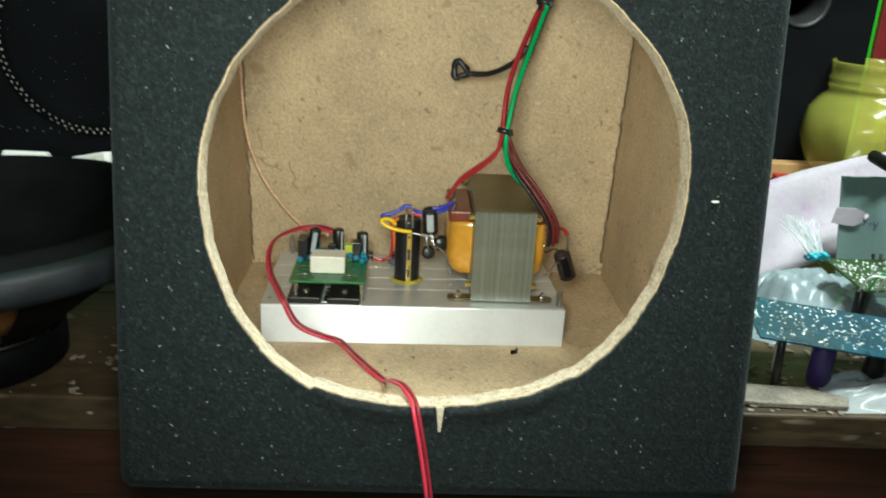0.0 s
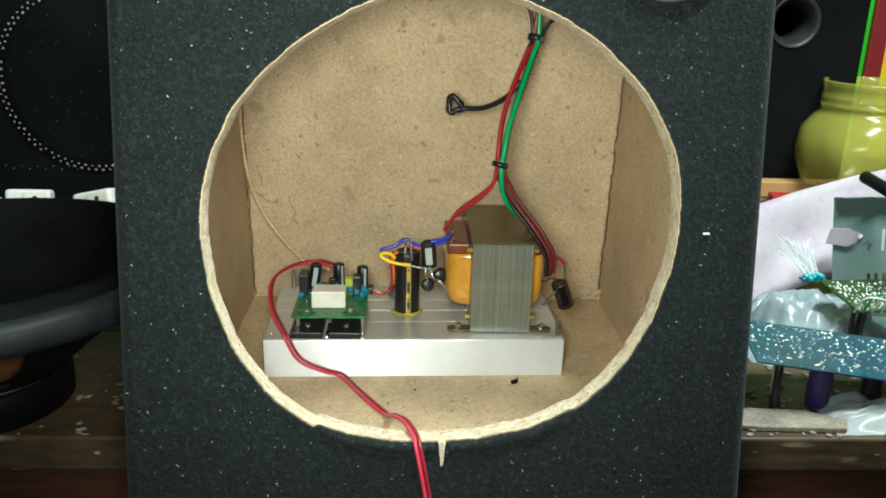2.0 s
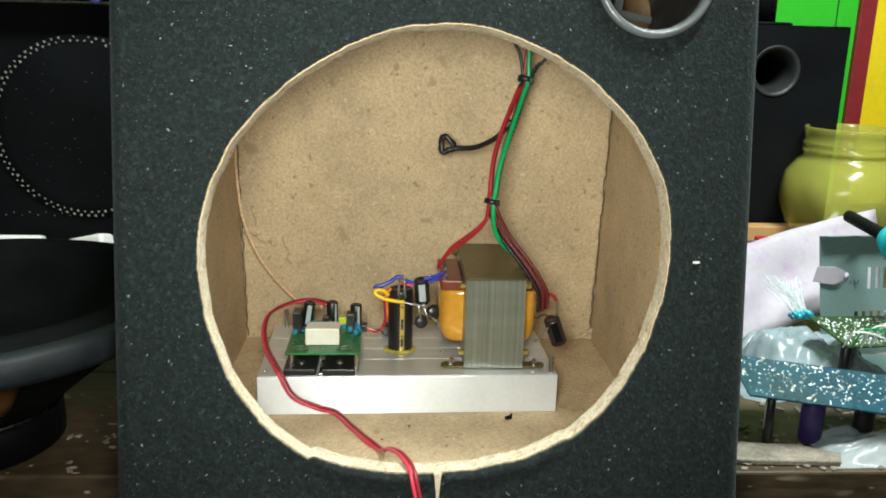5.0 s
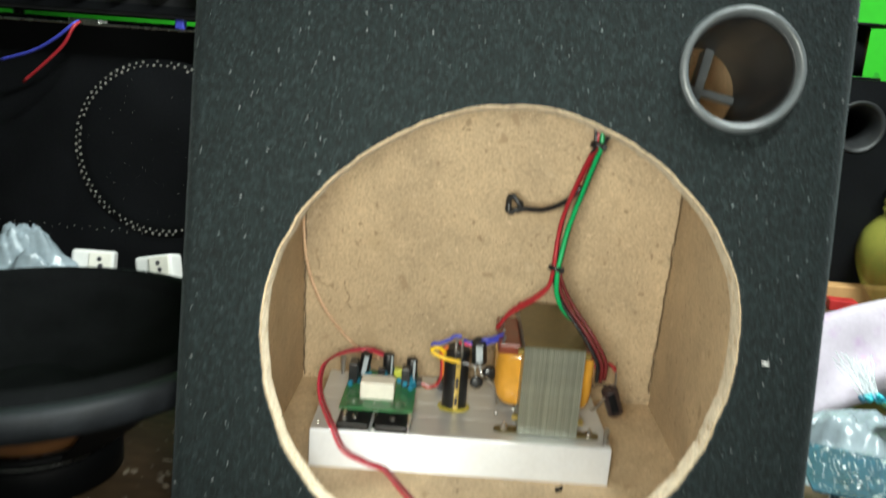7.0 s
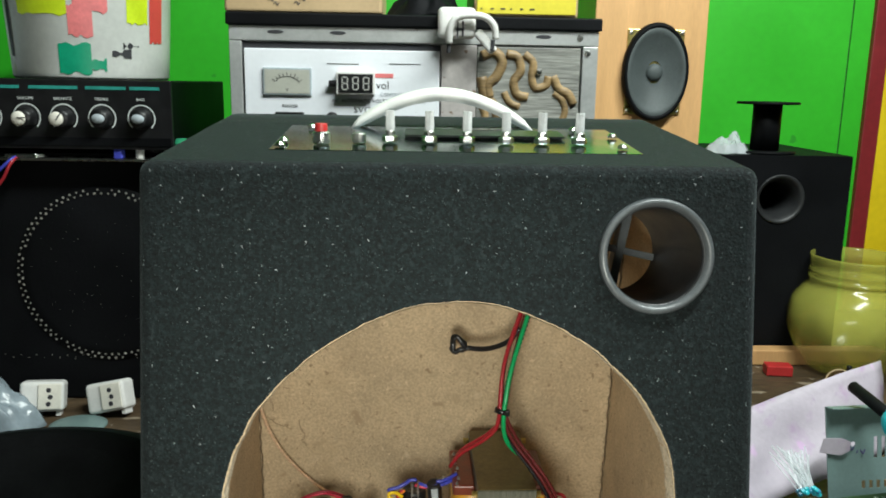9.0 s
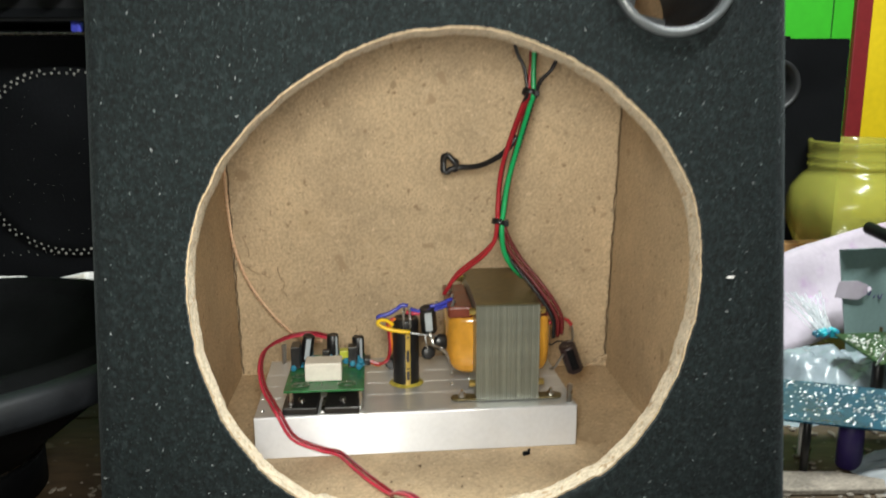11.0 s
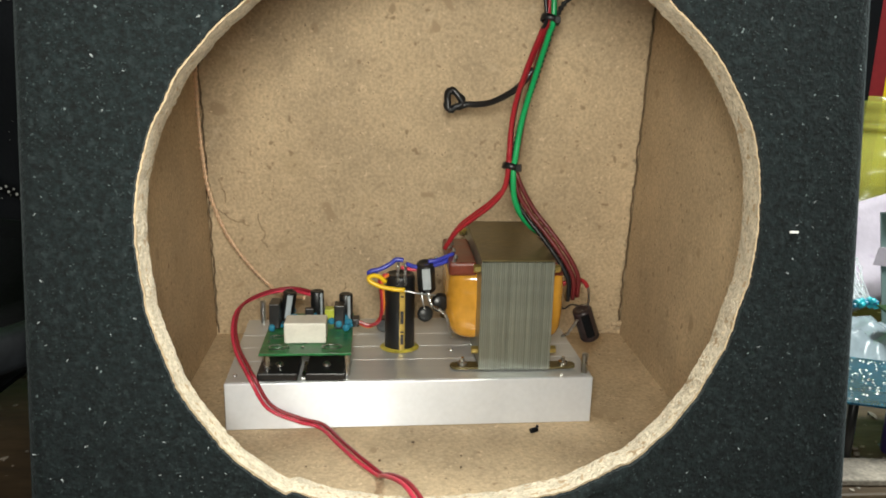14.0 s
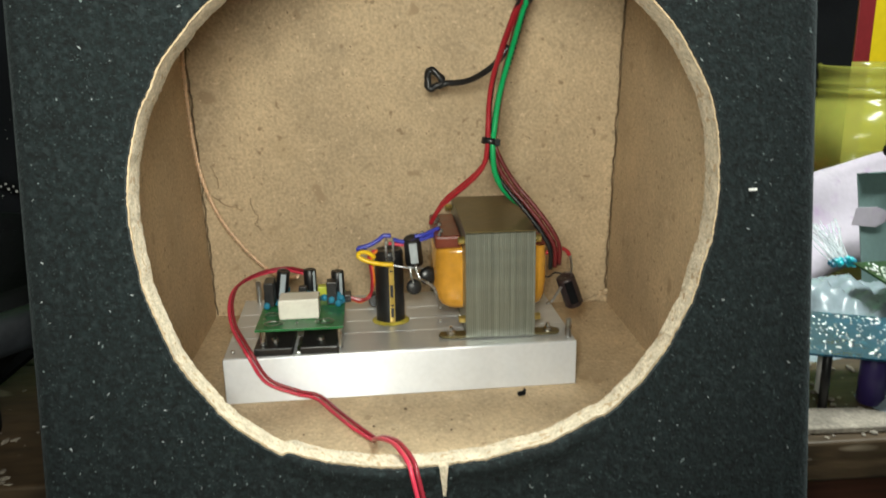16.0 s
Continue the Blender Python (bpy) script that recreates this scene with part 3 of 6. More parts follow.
# lint on the carpet
bm = bmesh.new()
rng = random.Random(11)
for k in range(300):
    u, v = rng.uniform(-0.183, 0.183), rng.uniform(V0 + 0.004, V1 - 0.004)
    if (u / (HX + 0.004)) ** 2 + ((v - HCV) / (HZ + 0.004)) ** 2 < 1 or math.hypot(u - PU, v - PV) < 0.038:
        continue
    l, w, a = rng.uniform(0.0003, 0.0009), rng.uniform(0.00015, 0.0003), rng.uniform(0, 3.14)
    if rng.random() < 0.25:
        u = -0.13 + rng.gauss(0, 0.02)
    if rng.random() < 0.02:
        l *= 1.7
    c, s_ = math.cos(a), math.sin(a)
    if (u / (HX + 0.004)) ** 2 + ((v - HCV) / (HZ + 0.004)) ** 2 < 1:
        continue
    q = [bm.verts.new((u + i * l * c - j * w * s_, -0.0004 - 0.0003 * (i * j > 0), v + i * l * s_ + j * w * c)) for i, j in ((-1, -1), (1, -1), (1, 1), (-1, 1))]
    bm.faces.new(q)
for k in range(170):
    x, y_ = rng.uniform(-0.18, 0.18), rng.uniform(0.075, 0.33)
    if -0.122 < x < 0.132 and 0.09 < y_ < 0.22:
        continue
    l, w, a = rng.uniform(0.0004, 0.0012), rng.uniform(0.0003, 0.0006), rng.uniform(0, 3.14)
    c, s_ = math.cos(a), math.sin(a)
    back = LEANING.inverted()
    f = min(1.0, max(0.0, (y_ - 0.057) / 0.26))
    zt = 0.3975 + f * 0.0175
    bm.faces.new([bm.verts.new(back @ Vector((x + i * l * c - j * w * s_, y_ + i * l * s_ + j * w * c, zt + 0.0004))) for i, j in ((-1, -1), (1, -1), (1, 1), (-1, 1))])
tagged(part("lint", bm, mat("white_lint", (0.3, 0.32, 0.32), 0.8, vary=0.4, scale=200, fine=600, bump=0), speaker_box, "scattered pale lint and dust", move=LEANING), kind="stuff")
part("lint_scrap", box(0.152, 0.1558, -0.0012, -0.0003, 0.1264, 0.1275), M_white, speaker_box, "small white scrap of tape", move=LEANING)

# the control plate let into the top
TOPM = Matrix.Translation((0, 0.057, 0.393)) @ Matrix.Rotation(math.atan(0.088), 4, "X")


def T(x, y, h=0.0):
    return Vector((x, y, top_z(y) + h))


plate = part("control_plate", box(-0.118, 0.128, 0.047, 0.158, -0.0012, 0.0012, 0.0004), M_chrome, speaker_box, "shiny metal control plate", move=TOPM)
part("display_slot", box(-0.03, 0.085, 0.098, 0.128, 0.0023, 0.0042, 0.0006), M_black, plate, "black media player slot", move=TOPM)
for x in (-0.04, -0.013, 0.013, 0.04, 0.065, 0.091):
    bm = rod(T(x, 0.1345, 0.002), T(x, 0.1345, 0.0065), 0.0055, seg=6)
    bm = rod(T(x, 0.1345, 0.0065), T(x, 0.1345, 0.010), 0.0036, seg=16, bm=bm)
    nut = part("potentiometer_nut", bm, M_steel, plate, "chromed nut")
    bm = bmesh.new()
    prof = []
    for k in range(36):
        r = 0.0031 if k % 2 else 0.0027
        prof.append((r * math.cos(2 * math.pi * k / 36), r * math.sin(2 * math.pi * k / 36)))
    bm = prism(prof, 0.0, 0.0145, "z")
    part("potentiometer_shaft", bm, M_shaft, plate, "grey knurled bare shaft", move=Matrix.Translation(T(x, 0.1345, 0.009)))
bm = rod(T(-0.086, 0.125, 0.002), T(-0.086, 0.125, 0.010), 0.006)
part("switch_collar", bm, M_steel, plate, "chromed collar")
part("push_switch", rod(T(-0.086, 0.125, 0.010), T(-0.086, 0.125, 0.0155), 0.0042), M_redpl, plate, "red push button")
part("jack_socket", rod(T(-0.061, 0.131, 0.002), T(-0.061, 0.131, 0.0085), 0.0048), M_steel, plate, "chromed jack socket")
for x, y in ((-0.112, 0.113), (-0.112, 0.130), (-0.1, 0.195), (0.118, 0.12), (0.122, 0.168), (0.098, 0.195)):
    part("screw", lathe([(0, 0.0032), (0.002, 0.0028), (0.0034, 0.0012), (0.0036, 0)], T(x, y, 0.0022), (0, -0.088, 1), 14), M_steel, plate, "bright screw head")
# white strap handle
bm = bmesh.new()
prev = None
for k in range(33):
    t = k / 32
    x = -0.071 + 0.139 * t
    h = 0.0248 * math.sin(math.pi * t) ** 0.95 + 0.0018
    w = 0.0085 + 0.006 * abs(2 * t - 1) ** 3
    th = 0.0012 + 0.0024 * (1 - abs(2 * t - 1) ** 8)
    slope = 0.03 * math.cos(math.pi * t)
    ring = [bm.verts.new(T(x, 0.218 + dy, h + dz - 0.0012 * (abs(dy) > 0.007))) for dy, dz in ((-w, -th), (w, -th), (w, th), (w * 0.5, th * 1.3), (-w * 0.5, th * 1.3), (-w, th))]
    if prev:
        for i in range(6):
            bm.faces.new((prev[i], prev[(i + 1) % 6], ring[(i + 1) % 6], ring[i]))
    else:
        bm.faces.new(ring)
    prev = ring
bm.faces.new(prev)
part("handle", bm, M_white, speaker_box, "arched white plastic strap handle", True)

# ---- the amplifier on its heat sink ----
HS = 0.0495
HT = Matrix.Translation((-0.0135, 0.1505, 0)) @ Matrix.Rotation(radians(1.6), 4, "Z")
amp_module = thing("amplifier_module", "home-made amplifier with transformer on an aluminium heat sink", "amplifier", (-0.0135, 0.2, 0.018))
sink = part("heat_sink", box(-0.117, 0.1175, 0.0028, 0.118, HS - 0.005, HS, 0.0005), M_alu, amp_module, "bare aluminium plate", move=HT)
for k in range(3):
    yy = 0.036 + 0.024 * k
    part("rib", box(-0.1165, 0.117, yy, yy + 0.012, HS - 0.0002, HS + 0.00012), M_alu, sink, move=HT)
for k in range(9):
    x = -0.1 + 0.2 * k / 8
    part("fin", box(x - 0.001, x + 0.001, 0.006, 0.116, 0.0181, HS - 0.0048), M_alu, sink, move=HT)
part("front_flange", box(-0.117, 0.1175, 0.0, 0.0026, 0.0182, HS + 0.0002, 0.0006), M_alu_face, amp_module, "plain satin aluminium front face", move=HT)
for x, y, h in ((-0.1055, 0.132, 0.0165), (0.1135, 0.0075, 0.0138)):
    stud = rod((x, min(y, 0.112), HS), (x, min(y, 0.112), HS + h), 0.0018)
    for k in range(int(h / 0.0011)):
        lathe([(0.0017, 0), (0.0023, 0.0004), (0.0017, 0.0008)], (x, min(y, 0.112), HS + 0.0006 + 0.0011 * k), seg=12, bm=stud)
    part("stud", stud, M_bulb, amp_module, "threaded steel stud", move=HT)
for x, y in ((-0.112, 0.013), (0.03, 0.05), (0.045, 0.06), (-0.005, 0.085), (0.1, 0.05)):
    part("rivet", lathe([(0, 0.0012), (0.001, 0.001), (0.0016, 0)], (x, y, HS + 0.0002), seg=10), M_steel, amp_module, move=HT)

# two power transistors lying on the plate
for x in (-0.0975, -0.0675):
    b = part("power_transistor", box(x - 0.0125, x + 0.0125, 0.002, 0.034, HS + 0.0006, HS + 0.0058, 0.0008), M_black, amp_module, "flat black power transistor", move=Matrix.Translation((-0.0005, 0.148, 0)))
    part("screw", lathe([(0, 0.0022), (0.0014, 0.0022), (0.0024, 0.0014), (0.0027, 0)], (x, 0.0155, HS + 0.0058), seg=16), M_steel, b, "bright screw", move=Matrix.Translation((-0.0005, 0.148, 0)))
part("washer_strip", box(-0.0835, -0.0805, 0.152, 0.18, HS + 0.0004, HS + 0.002, 0.0004), M_steel, amp_module)

# the circuit board, raised on the transistors
PZ = 0.0655
PM = Matrix.Translation((-0.081, 0.155, PZ)) @ Matrix.Rotation(radians(1.0), 4, "Z") @ Matrix.Rotation(radians(-2.0), 4, "X")
pcb = part("circuit_board", box(-0.0285, 0.029, -0.001, 0.083, 0, 0.0016, 0.0002), M_pcb, amp_module, "green amplifier circuit board", move=PM)
for x, y in ((-0.024, 0.004), (0.026, 0.004), (-0.024, 0.078), (0.025, 0.078)):
    part("spacer", rod((x, y, HS - PZ + 0.001), (x, y, 0.0), 0.0022, seg=10), M_steel, pcb, "bright spacer", move=PM)
part("relay", box(-0.0145, 0.0125, 0.017, 0.036, 0.0017, 0.0155, 0.001), M_cream, pcb, "cream-white cement block", move=PM)


def can(parent, x, y, r, h, m, stripe=M_grey, name="capacitor", label="black electrolytic capacitor", z0=0.0017, move=None, wide=(-115, -65)):
    c = part(name, lathe([(0, 0), (r * 0.92, 0), (r, r * 0.12), (r, r * 0.3), (r * 0.94, r * 0.4), (r, r * 0.5), (r, h - r * 0.15), (r * 0.9, h), (r * 0.55, h), (r * 0.5, h - 0.0003), (0, h - 0.0003)], (x, y, z0), seg=22), m, parent, label, True, move)
    own = bmesh.new()
    vs = []
    for k in range(5):
        a = radians(wide[0] + (wide[1] - wide[0]) * k / 4)
        vs.append([own.verts.new((x + (r + 0.00025) * math.cos(a), y + (r + 0.00025) * math.sin(a), z0 + q)) for q in (r * 0.6, h - r * 0.2)])
    for p, q in zip(vs, vs[1:]):
        own.faces.new((p[0], q[0], q[1], p[1]))
    part("stripe", own, stripe, c, "pale printed stripe", True, move)
    return c


can(pcb, 0, 0, 0.0047, 0.0215, M_black, move=PM @ pose(-0.018, 0.066, 0.0012, 8, 9, 0), wide=(-105, -60))
can(pcb, 0.0035, 0.071, 0.0047, 0.0205, M_black, move=PM, wide=(-60, -38))
can(pcb, 0.024, 0.063, 0.0047, 0.0205, M_black, move=PM, wide=(-75, -50))
part("film_capacitor", box(0.009, 0.0175, 0.066, 0.0745, 0.0017, 0.0095, 0.0006), M_lime, pcb, "yellow-green film capacitor", move=PM)
for x0, x1, y0, y1, h in ((-0.0275, -0.0205, 0.047, 0.064, 0.0175), (0.0165, 0.0235, 0.046, 0.058, 0.0165), (-0.004, 0.002, 0.056, 0.061, 0.0115)):
    part("driver_transistor", box(x0, x1, y0, y1, 0.0017, 0.0017 + h, 0.0006), M_black, pcb, "upright black transistor", move=PM)
rng = random.Random(3)
for k in range(36):
    x, y = rng.uniform(-0.026, 0.027), rng.uniform(0.036, 0.08)
    a = rng.choice((0, 1))
    if rng.random() < 0.45:
        l = 0.0036
        b = rod((x - l * a, y - l * (1 - a), 0.0035), (x + l * a, y + l * (1 - a), 0.0035), 0.0013, seg=10)
        part("resistor", b, M_comp, pcb, "tiny blue resistor", move=PM)
    else:
        b = lathe([(0, 0), (0.0016, 0.0005), (0.0024, 0.0025), (0.0018, 0.0045), (0, 0.0052)], (x, y, 0.0028), seg=12, sy=0.5)
        part("disc_capacitor", b, M_comp, pcb, "tiny blue disc capacitor", move=PM)
for x, y, rr in ((-0.017, 0.0085, 0.0042), (0.0165, 0.0085, 0.0042), (-0.02, 0.028, 0.003)):
    b = bmesh.new()
    pts = [(x + rr * 1.5 * math.cos(q * 0.6), y + rr * math.sin(q * 0.6), 0.0026) for q in range(11)]
    part("jumper", wire(pts, 0.0004, 5, 3), M_bulb, pcb, "bare wire jumper", move=PM)
for k in range(12):
    x, y = rng.uniform(-0.026, 0.027), rng.uniform(0.003, 0.035)
    part("solder_joint", lathe([(0, 0.0009), (0.0006, 0.0006), (0.0011, 0)], (x, y, 0.0017), seg=8), M_bulb, pcb, move=PM)

# the big filter capacitor
CX, CY = -0.0205, 0.2085
big = part("filter_capacitor", lathe([(0, 0), (0.0096, 0), (0.0102, 0.001), (0.0102, 0.0505), (0.0099, 0.052), (0.0092, 0.0535), (0.0078, 0.0535), (0.0072, 0.0525), (0, 0.0525)], (CX, CY, HS + 0.0005), seg=36), M_black, amp_module, "tall black filter capacitor", True)
own = bmesh.new()
for a0, a1, z0, z1 in ((-92, -72, 0.0, 0.046),):
    cols = []
    for k in range(5):
        a = radians(a0 + (a1 - a0) * k / 4)
        cols.append([own.verts.new((CX + 0.0104 * math.cos(a), CY + 0.0104 * math.sin(a), HS + z)) for z in (z0 + 0.002, z1)])
    for p, q in zip(cols, cols[1:]):
        own.faces.new((p[0], q[0], q[1], p[1]))
part("stripe", own, M_gold, big, "gold printed stripe", True)
for z0, z1 in ((0.006, 0.013), (0.021, 0.03), (0.040, 0.041), (0.0145, 0.0155)):
    part("stripe_mark", box(CX + 0.0002, CX + 0.0024, CY - 0.0109, CY - 0.0103, HS + z0, HS + z1), M_ink, big, "dark printed mark")
part("glue_ring", lathe([(0.0101, 0.0016), (0.011, 0.0012), (0.0128, 0)], (CX, CY, HS + 0.0004), seg=32, sx=1.06), mat("yellow_glue", (0.5, 0.42, 0.06), 0.35, vary=0.3, scale=200, fine=500, bump=0.3), amp_module, "smeared yellow glue", True)
for dx in (-0.0015, 0.0035):
    part("terminal", wire([(CX + dx, CY - 0.009, HS + 0.048), (CX + dx - 0.0003, CY - 0.0095, HS + 0.056), (CX + dx, CY - 0.0085, HS + 0.064)], 0.0007, 6, 5, twist=180, strands=2, offset=0.0007), M_bulb, big, "twisted tinned terminal lead")
for x, y, z in ((CX - 0.001, CY - 0.008, HS + 0.0655), (0.0, 0.2, 0.1155), (0.0035, 0.201, 0.1165), (CX + 0.004, CY - 0.008, HS + 0.063)):
    part("solder_joint", lathe([(0, 0.0016), (0.0012, 0.001), (0.0016, 0), (0.001, -0.0012), (0, -0.0016)], (x, y, z), (0.4, 0, 1), 10), M_bulb, amp_module, "bright solder joint", True)

# loose capacitors and discs soldered between the big capacitor and the transformer
pitch = Matrix.Translation((-0.0022, 0.203, 0.0935)) @ Matrix.Rotation(radians(-5), 4, "Y") @ Matrix.Rotation(radians(14), 4, "X")
can(amp_module, 0, 0, 0.0062, 0.021, M_black, z0=0.0, move=pitch)
for x, y, z, r, m, nm, lb in ((0.0068, 0.2, 0.0852, 0.0066, M_black, "bridge_disc", "black round component"), (-0.0034, 0.198, 0.0778, 0.0056, M_port, "disc_capacitor", "grey disc capacitor")):
    part(nm, lathe([(0, -0.002), (r * 0.7, -0.0019), (r, 0), (r * 0.7, 0.0019), (0, 0.002)], (x, y, z), (0.2, -1, 0.2), 22), m, amp_module, lb, True)
part("bare_lead", wire([(-0.0175, 0.194, 0.0955), (-0.008, 0.1935, 0.0937), (0.0032, 0.195, 0.0921)], 0.0006, 6, 4), M_bulb, amp_module, "bare tinned lead")
part("bare_lead", wire([(-0.002, 0.195, 0.0945), (-0.001, 0.194, 0.089), (0.001, 0.195, 0.0845), (0.006, 0.196, 0.0815), (0.0105, 0.193, 0.078), (0.0125, 0.191, 0.071), (0.0145, 0.189, 0.064)], 0.0007, 6, 6, twist=170, strands=2, offset=0.0006), M_bulb, amp_module, "twisted tinned lead")
part("bare_lead", wire([(-0.006, 0.1965, 0.0935), (-0.005, 0.195, 0.086), (-0.0035, 0.1955, 0.0815)], 0.0005, 6, 4), M_bulb, amp_module, "bare tinned lead")
part("fuse", rod((-0.032, 0.235, HS + 0.006), (-0.032, 0.245, HS + 0.006), 0.005), M_black, amp_module, "small black round component")

# ---- transformer ----
TX, TY = 0.0539, 0.165
core_w, z0, z1, d = 0.0236, HS + 0.001, 0.1238, 0.113
core = part("transformer_core", box(TX - core_w + 0.0006, TX + core_w - 0.0006, TY + 0.0011, TY + d - 0.0011, z0 + 0.0005, z1 - 0.0009), M_lam, amp_module, "grey stacked steel laminations")
sheets = 34
pitch_x = 2 * core_w / sheets
one = part("lamination", box(0, pitch_x * 0.74, TY, TY + d, z0, z1), M_lam, core)
for k in range(sheets):
    sheet = one if k == 0 else one.copy()
    if k:
        scene.collection.objects.link(sheet)
    off_y = 0.0003 * ((k * 7) % 3)
    sheet.location = (TX - core_w + pitch_x * k, off_y, -0.0002 * ((k * 5) % 3))
part("core_top", box(TX - core_w + 0.0002, TX + core_w - 0.0002, TY + 0.0008, TY + d - 0.001, z1 + 0.0002, z1 + 0.001), M_lamtop, core, "brown varnished core top")
for s in (-1, 1):
    # the winding bulges outwards, its tape drawn in at the foot
    out = core_w + 0.0205 if s < 0 else core_w + 0.0148
    own = bmesh.new()
    rings = []
    for zz, f in ((0.0625, 0.5), (0.0632, 0.74), (0.0655, 0.86), (0.07, 0.94), (0.08, 1.0), (0.095, 1.0), (0.104, 0.97), (0.1085, 0.93)):
        ring = []
        for k in range(13):
            a = radians(-90 + 180 * k / 12)
            ring.append(own.verts.new((TX + s * (core_w - 0.004 + (out - core_w + 0.004) * f * math.cos(a) ** 0.45), TY + 0.0555 + 0.0335 * (0.55 + 0.45 * f) * math.copysign(abs(math.sin(a)) ** 0.6, math.sin(a)), zz)))
        rings.append(ring)
    for p, q in zip(rings, rings[1:]):
        for k in range(12):
            own.faces.new((p[k], p[k + 1], q[k + 1], q[k]))
    own.faces.new(rings[0])
    own.faces.new(rings[-1])
    w = part("winding", own, M_amber, core, "glossy amber-taped winding", True)
    xa, xb = sorted((TX + s * (core_w + 0.0004), TX + s * (out - 0.0015)))
    part("bobbin_flange", box(xa, xb, TY + 0.021, TY + 0.089, 0.1082, 0.1172, 0.0018), M_bobbin, core, "brown bobbin end")
    for ty in (0.006, 0.105):
        foot = part("mounting_foot", prism([(TX + s * core_w, TY + ty - 0.005), (TX + s * (core_w + 0.0135), TY + ty - 0.005), (TX + s * (core_w + 0.017), TY + ty - 0.0035), (TX + s * (core_w + 0.0183), TY + ty), (TX + s * (core_w + 0.017), TY + ty + 0.0035), (TX + s * (core_w + 0.0135), TY + ty + 0.005), (TX + s * core_w, TY + ty + 0.005)], HS + 0.0008, HS + 0.0024, "z"), M_lamtop, core, "yellow-plated steel foot")
        part("screw", lathe([(0, 0.005), (0.0012, 0.005), (0.0014, 0.0024), (0.003, 0.002), (0.0032, 0)], (TX + s * (core_w + 0.010), TY + ty, HS + 0.0024), seg=12), M_steel, foot, "bright screw")
    for zz in (z0 + 0.0115, z1 - 0.006):
        part("core_bolt", rod((TX + s * core_w, TY + 0.0065, zz), (TX + s * (core_w + 0.0045), TY + 0.0065, zz), 0.0027, seg=6), M_brass, core, "yellow-plated bolt head")
        part("core_bolt", rod((TX + s * core_w, TY + d - 0.007, zz), (TX + s * (core_w + 0.0055), TY + d - 0.007, zz), 0.0027, seg=6), M_brass, core, "yellow-plated bolt head")
for k in range(7):
    part("solder_tag", lathe([(0, 0.003), (0.0009, 0.0022), (0.0016, 0)], (TX - core_w - 0.0155 + 0.0018 * (k % 2), TY + 0.024 + 0.009 * k, 0.1171), seg=8), M_bulb, core, "solder blob")
# capacitor hanging by its leads at the transformer's far flank
lean = Matrix.Translation((0.1143, 0.206, 0.0572)) @ Matrix.Rotation(radians(-21), 4, "Y") @ Matrix.Rotation(radians(10), 4, "X")
can(amp_module, 0, 0, 0.0068, 0.0245, mat("brown_can", (0.03, 0.018, 0.018), 0.35, vary=0.2, scale=60, fine=300, bump=0.04), stripe=M_blackmatt, z0=0, label="dark brown capacitor on its leads", move=lean)
part("bare_lead", wire([(0.1075, 0.206, 0.0805), (0.1105, 0.204, 0.0825), (0.1105, 0.203, 0.089), (0.1092, 0.203, 0.0965)], 0.0009, 6, 4), M_bulb, amp_module, "soldered lead")
part("bare_lead", wire([(0.1065, 0.2, 0.079), (0.1035, 0.199, 0.0743), (0.0985, 0.198, 0.067), (0.0955, 0.198, 0.0625), (0.0915, 0.197, 0.0615)], 0.0007, 6, 4, twist=160, strands=2, offset=0.0006), M_bulb, amp_module, "twisted tinned lead")
part("bare_lead", wire([(0.1035, 0.204, 0.0815), (0.0985, 0.203, 0.0825), (0.0937, 0.203, 0.0795), (0.091, 0.203, 0.082)], 0.0006, 6, 4), M_black, amp_module, "black sleeved lead")
part("wire_stub", wire([(0.0895, 0.202, 0.0965), (0.0955, 0.203, 0.0995), (0.102, 0.203, 0.1008), (0.1065, 0.203, 0.099), (0.1092, 0.203, 0.0955)], 0.0015, 8, 5), M_red, amp_module, "short red wire")

# jumper wires to the filter capacitor
part("blue_wire", wire([(-0.0185, 0.2, 0.1152), (-0.0235, 0.2, 0.1155), (-0.0275, 0.2, 0.1125), (-0.034, 0.199, 0.1092), (-0.0407, 0.199, 0.1075), (-0.0412, 0.201, 0.1055), (-0.036, 0.204, 0.106)], 0.0016, 8, 6), M_blue, amp_module, "blue wire", True)
part("blue_wire", wire([(-0.0165, 0.2, 0.1125), (-0.01, 0.1975, 0.1113), (0.0, 0.1965, 0.1122), (0.008, 0.199, 0.1138), (0.0145, 0.203, 0.1155)], 0.0015, 8, 6), M_blue, amp_module, "blue wire", True)
part("blue_wire", wire([(-0.002, 0.198, 0.1148), (0.005, 0.199, 0.1158), (0.0155, 0.205, 0.1185)], 0.0015, 8, 6), M_blue, amp_module, "blue wire", True)
part("pink_wire", wire([(-0.02, 0.202, 0.1095), (-0.011, 0.2005, 0.1085), (-0.002, 0.2015, 0.1095)], 0.0013, 8, 6), M_pink, amp_module, "pinkish red wire", True)
part("yellow_wire", wire([(-0.0175, 0.1925, 0.0965), (-0.025, 0.1935, 0.0968), (-0.0345, 0.195, 0.0985), (-0.0412, 0.196, 0.102), (-0.0405, 0.198, 0.1045), (-0.035, 0.199, 0.104), (-0.0304, 0.2, 0.0998)], 0.0016, 8, 6), M_yellow, amp_module, "yellow wire", True)
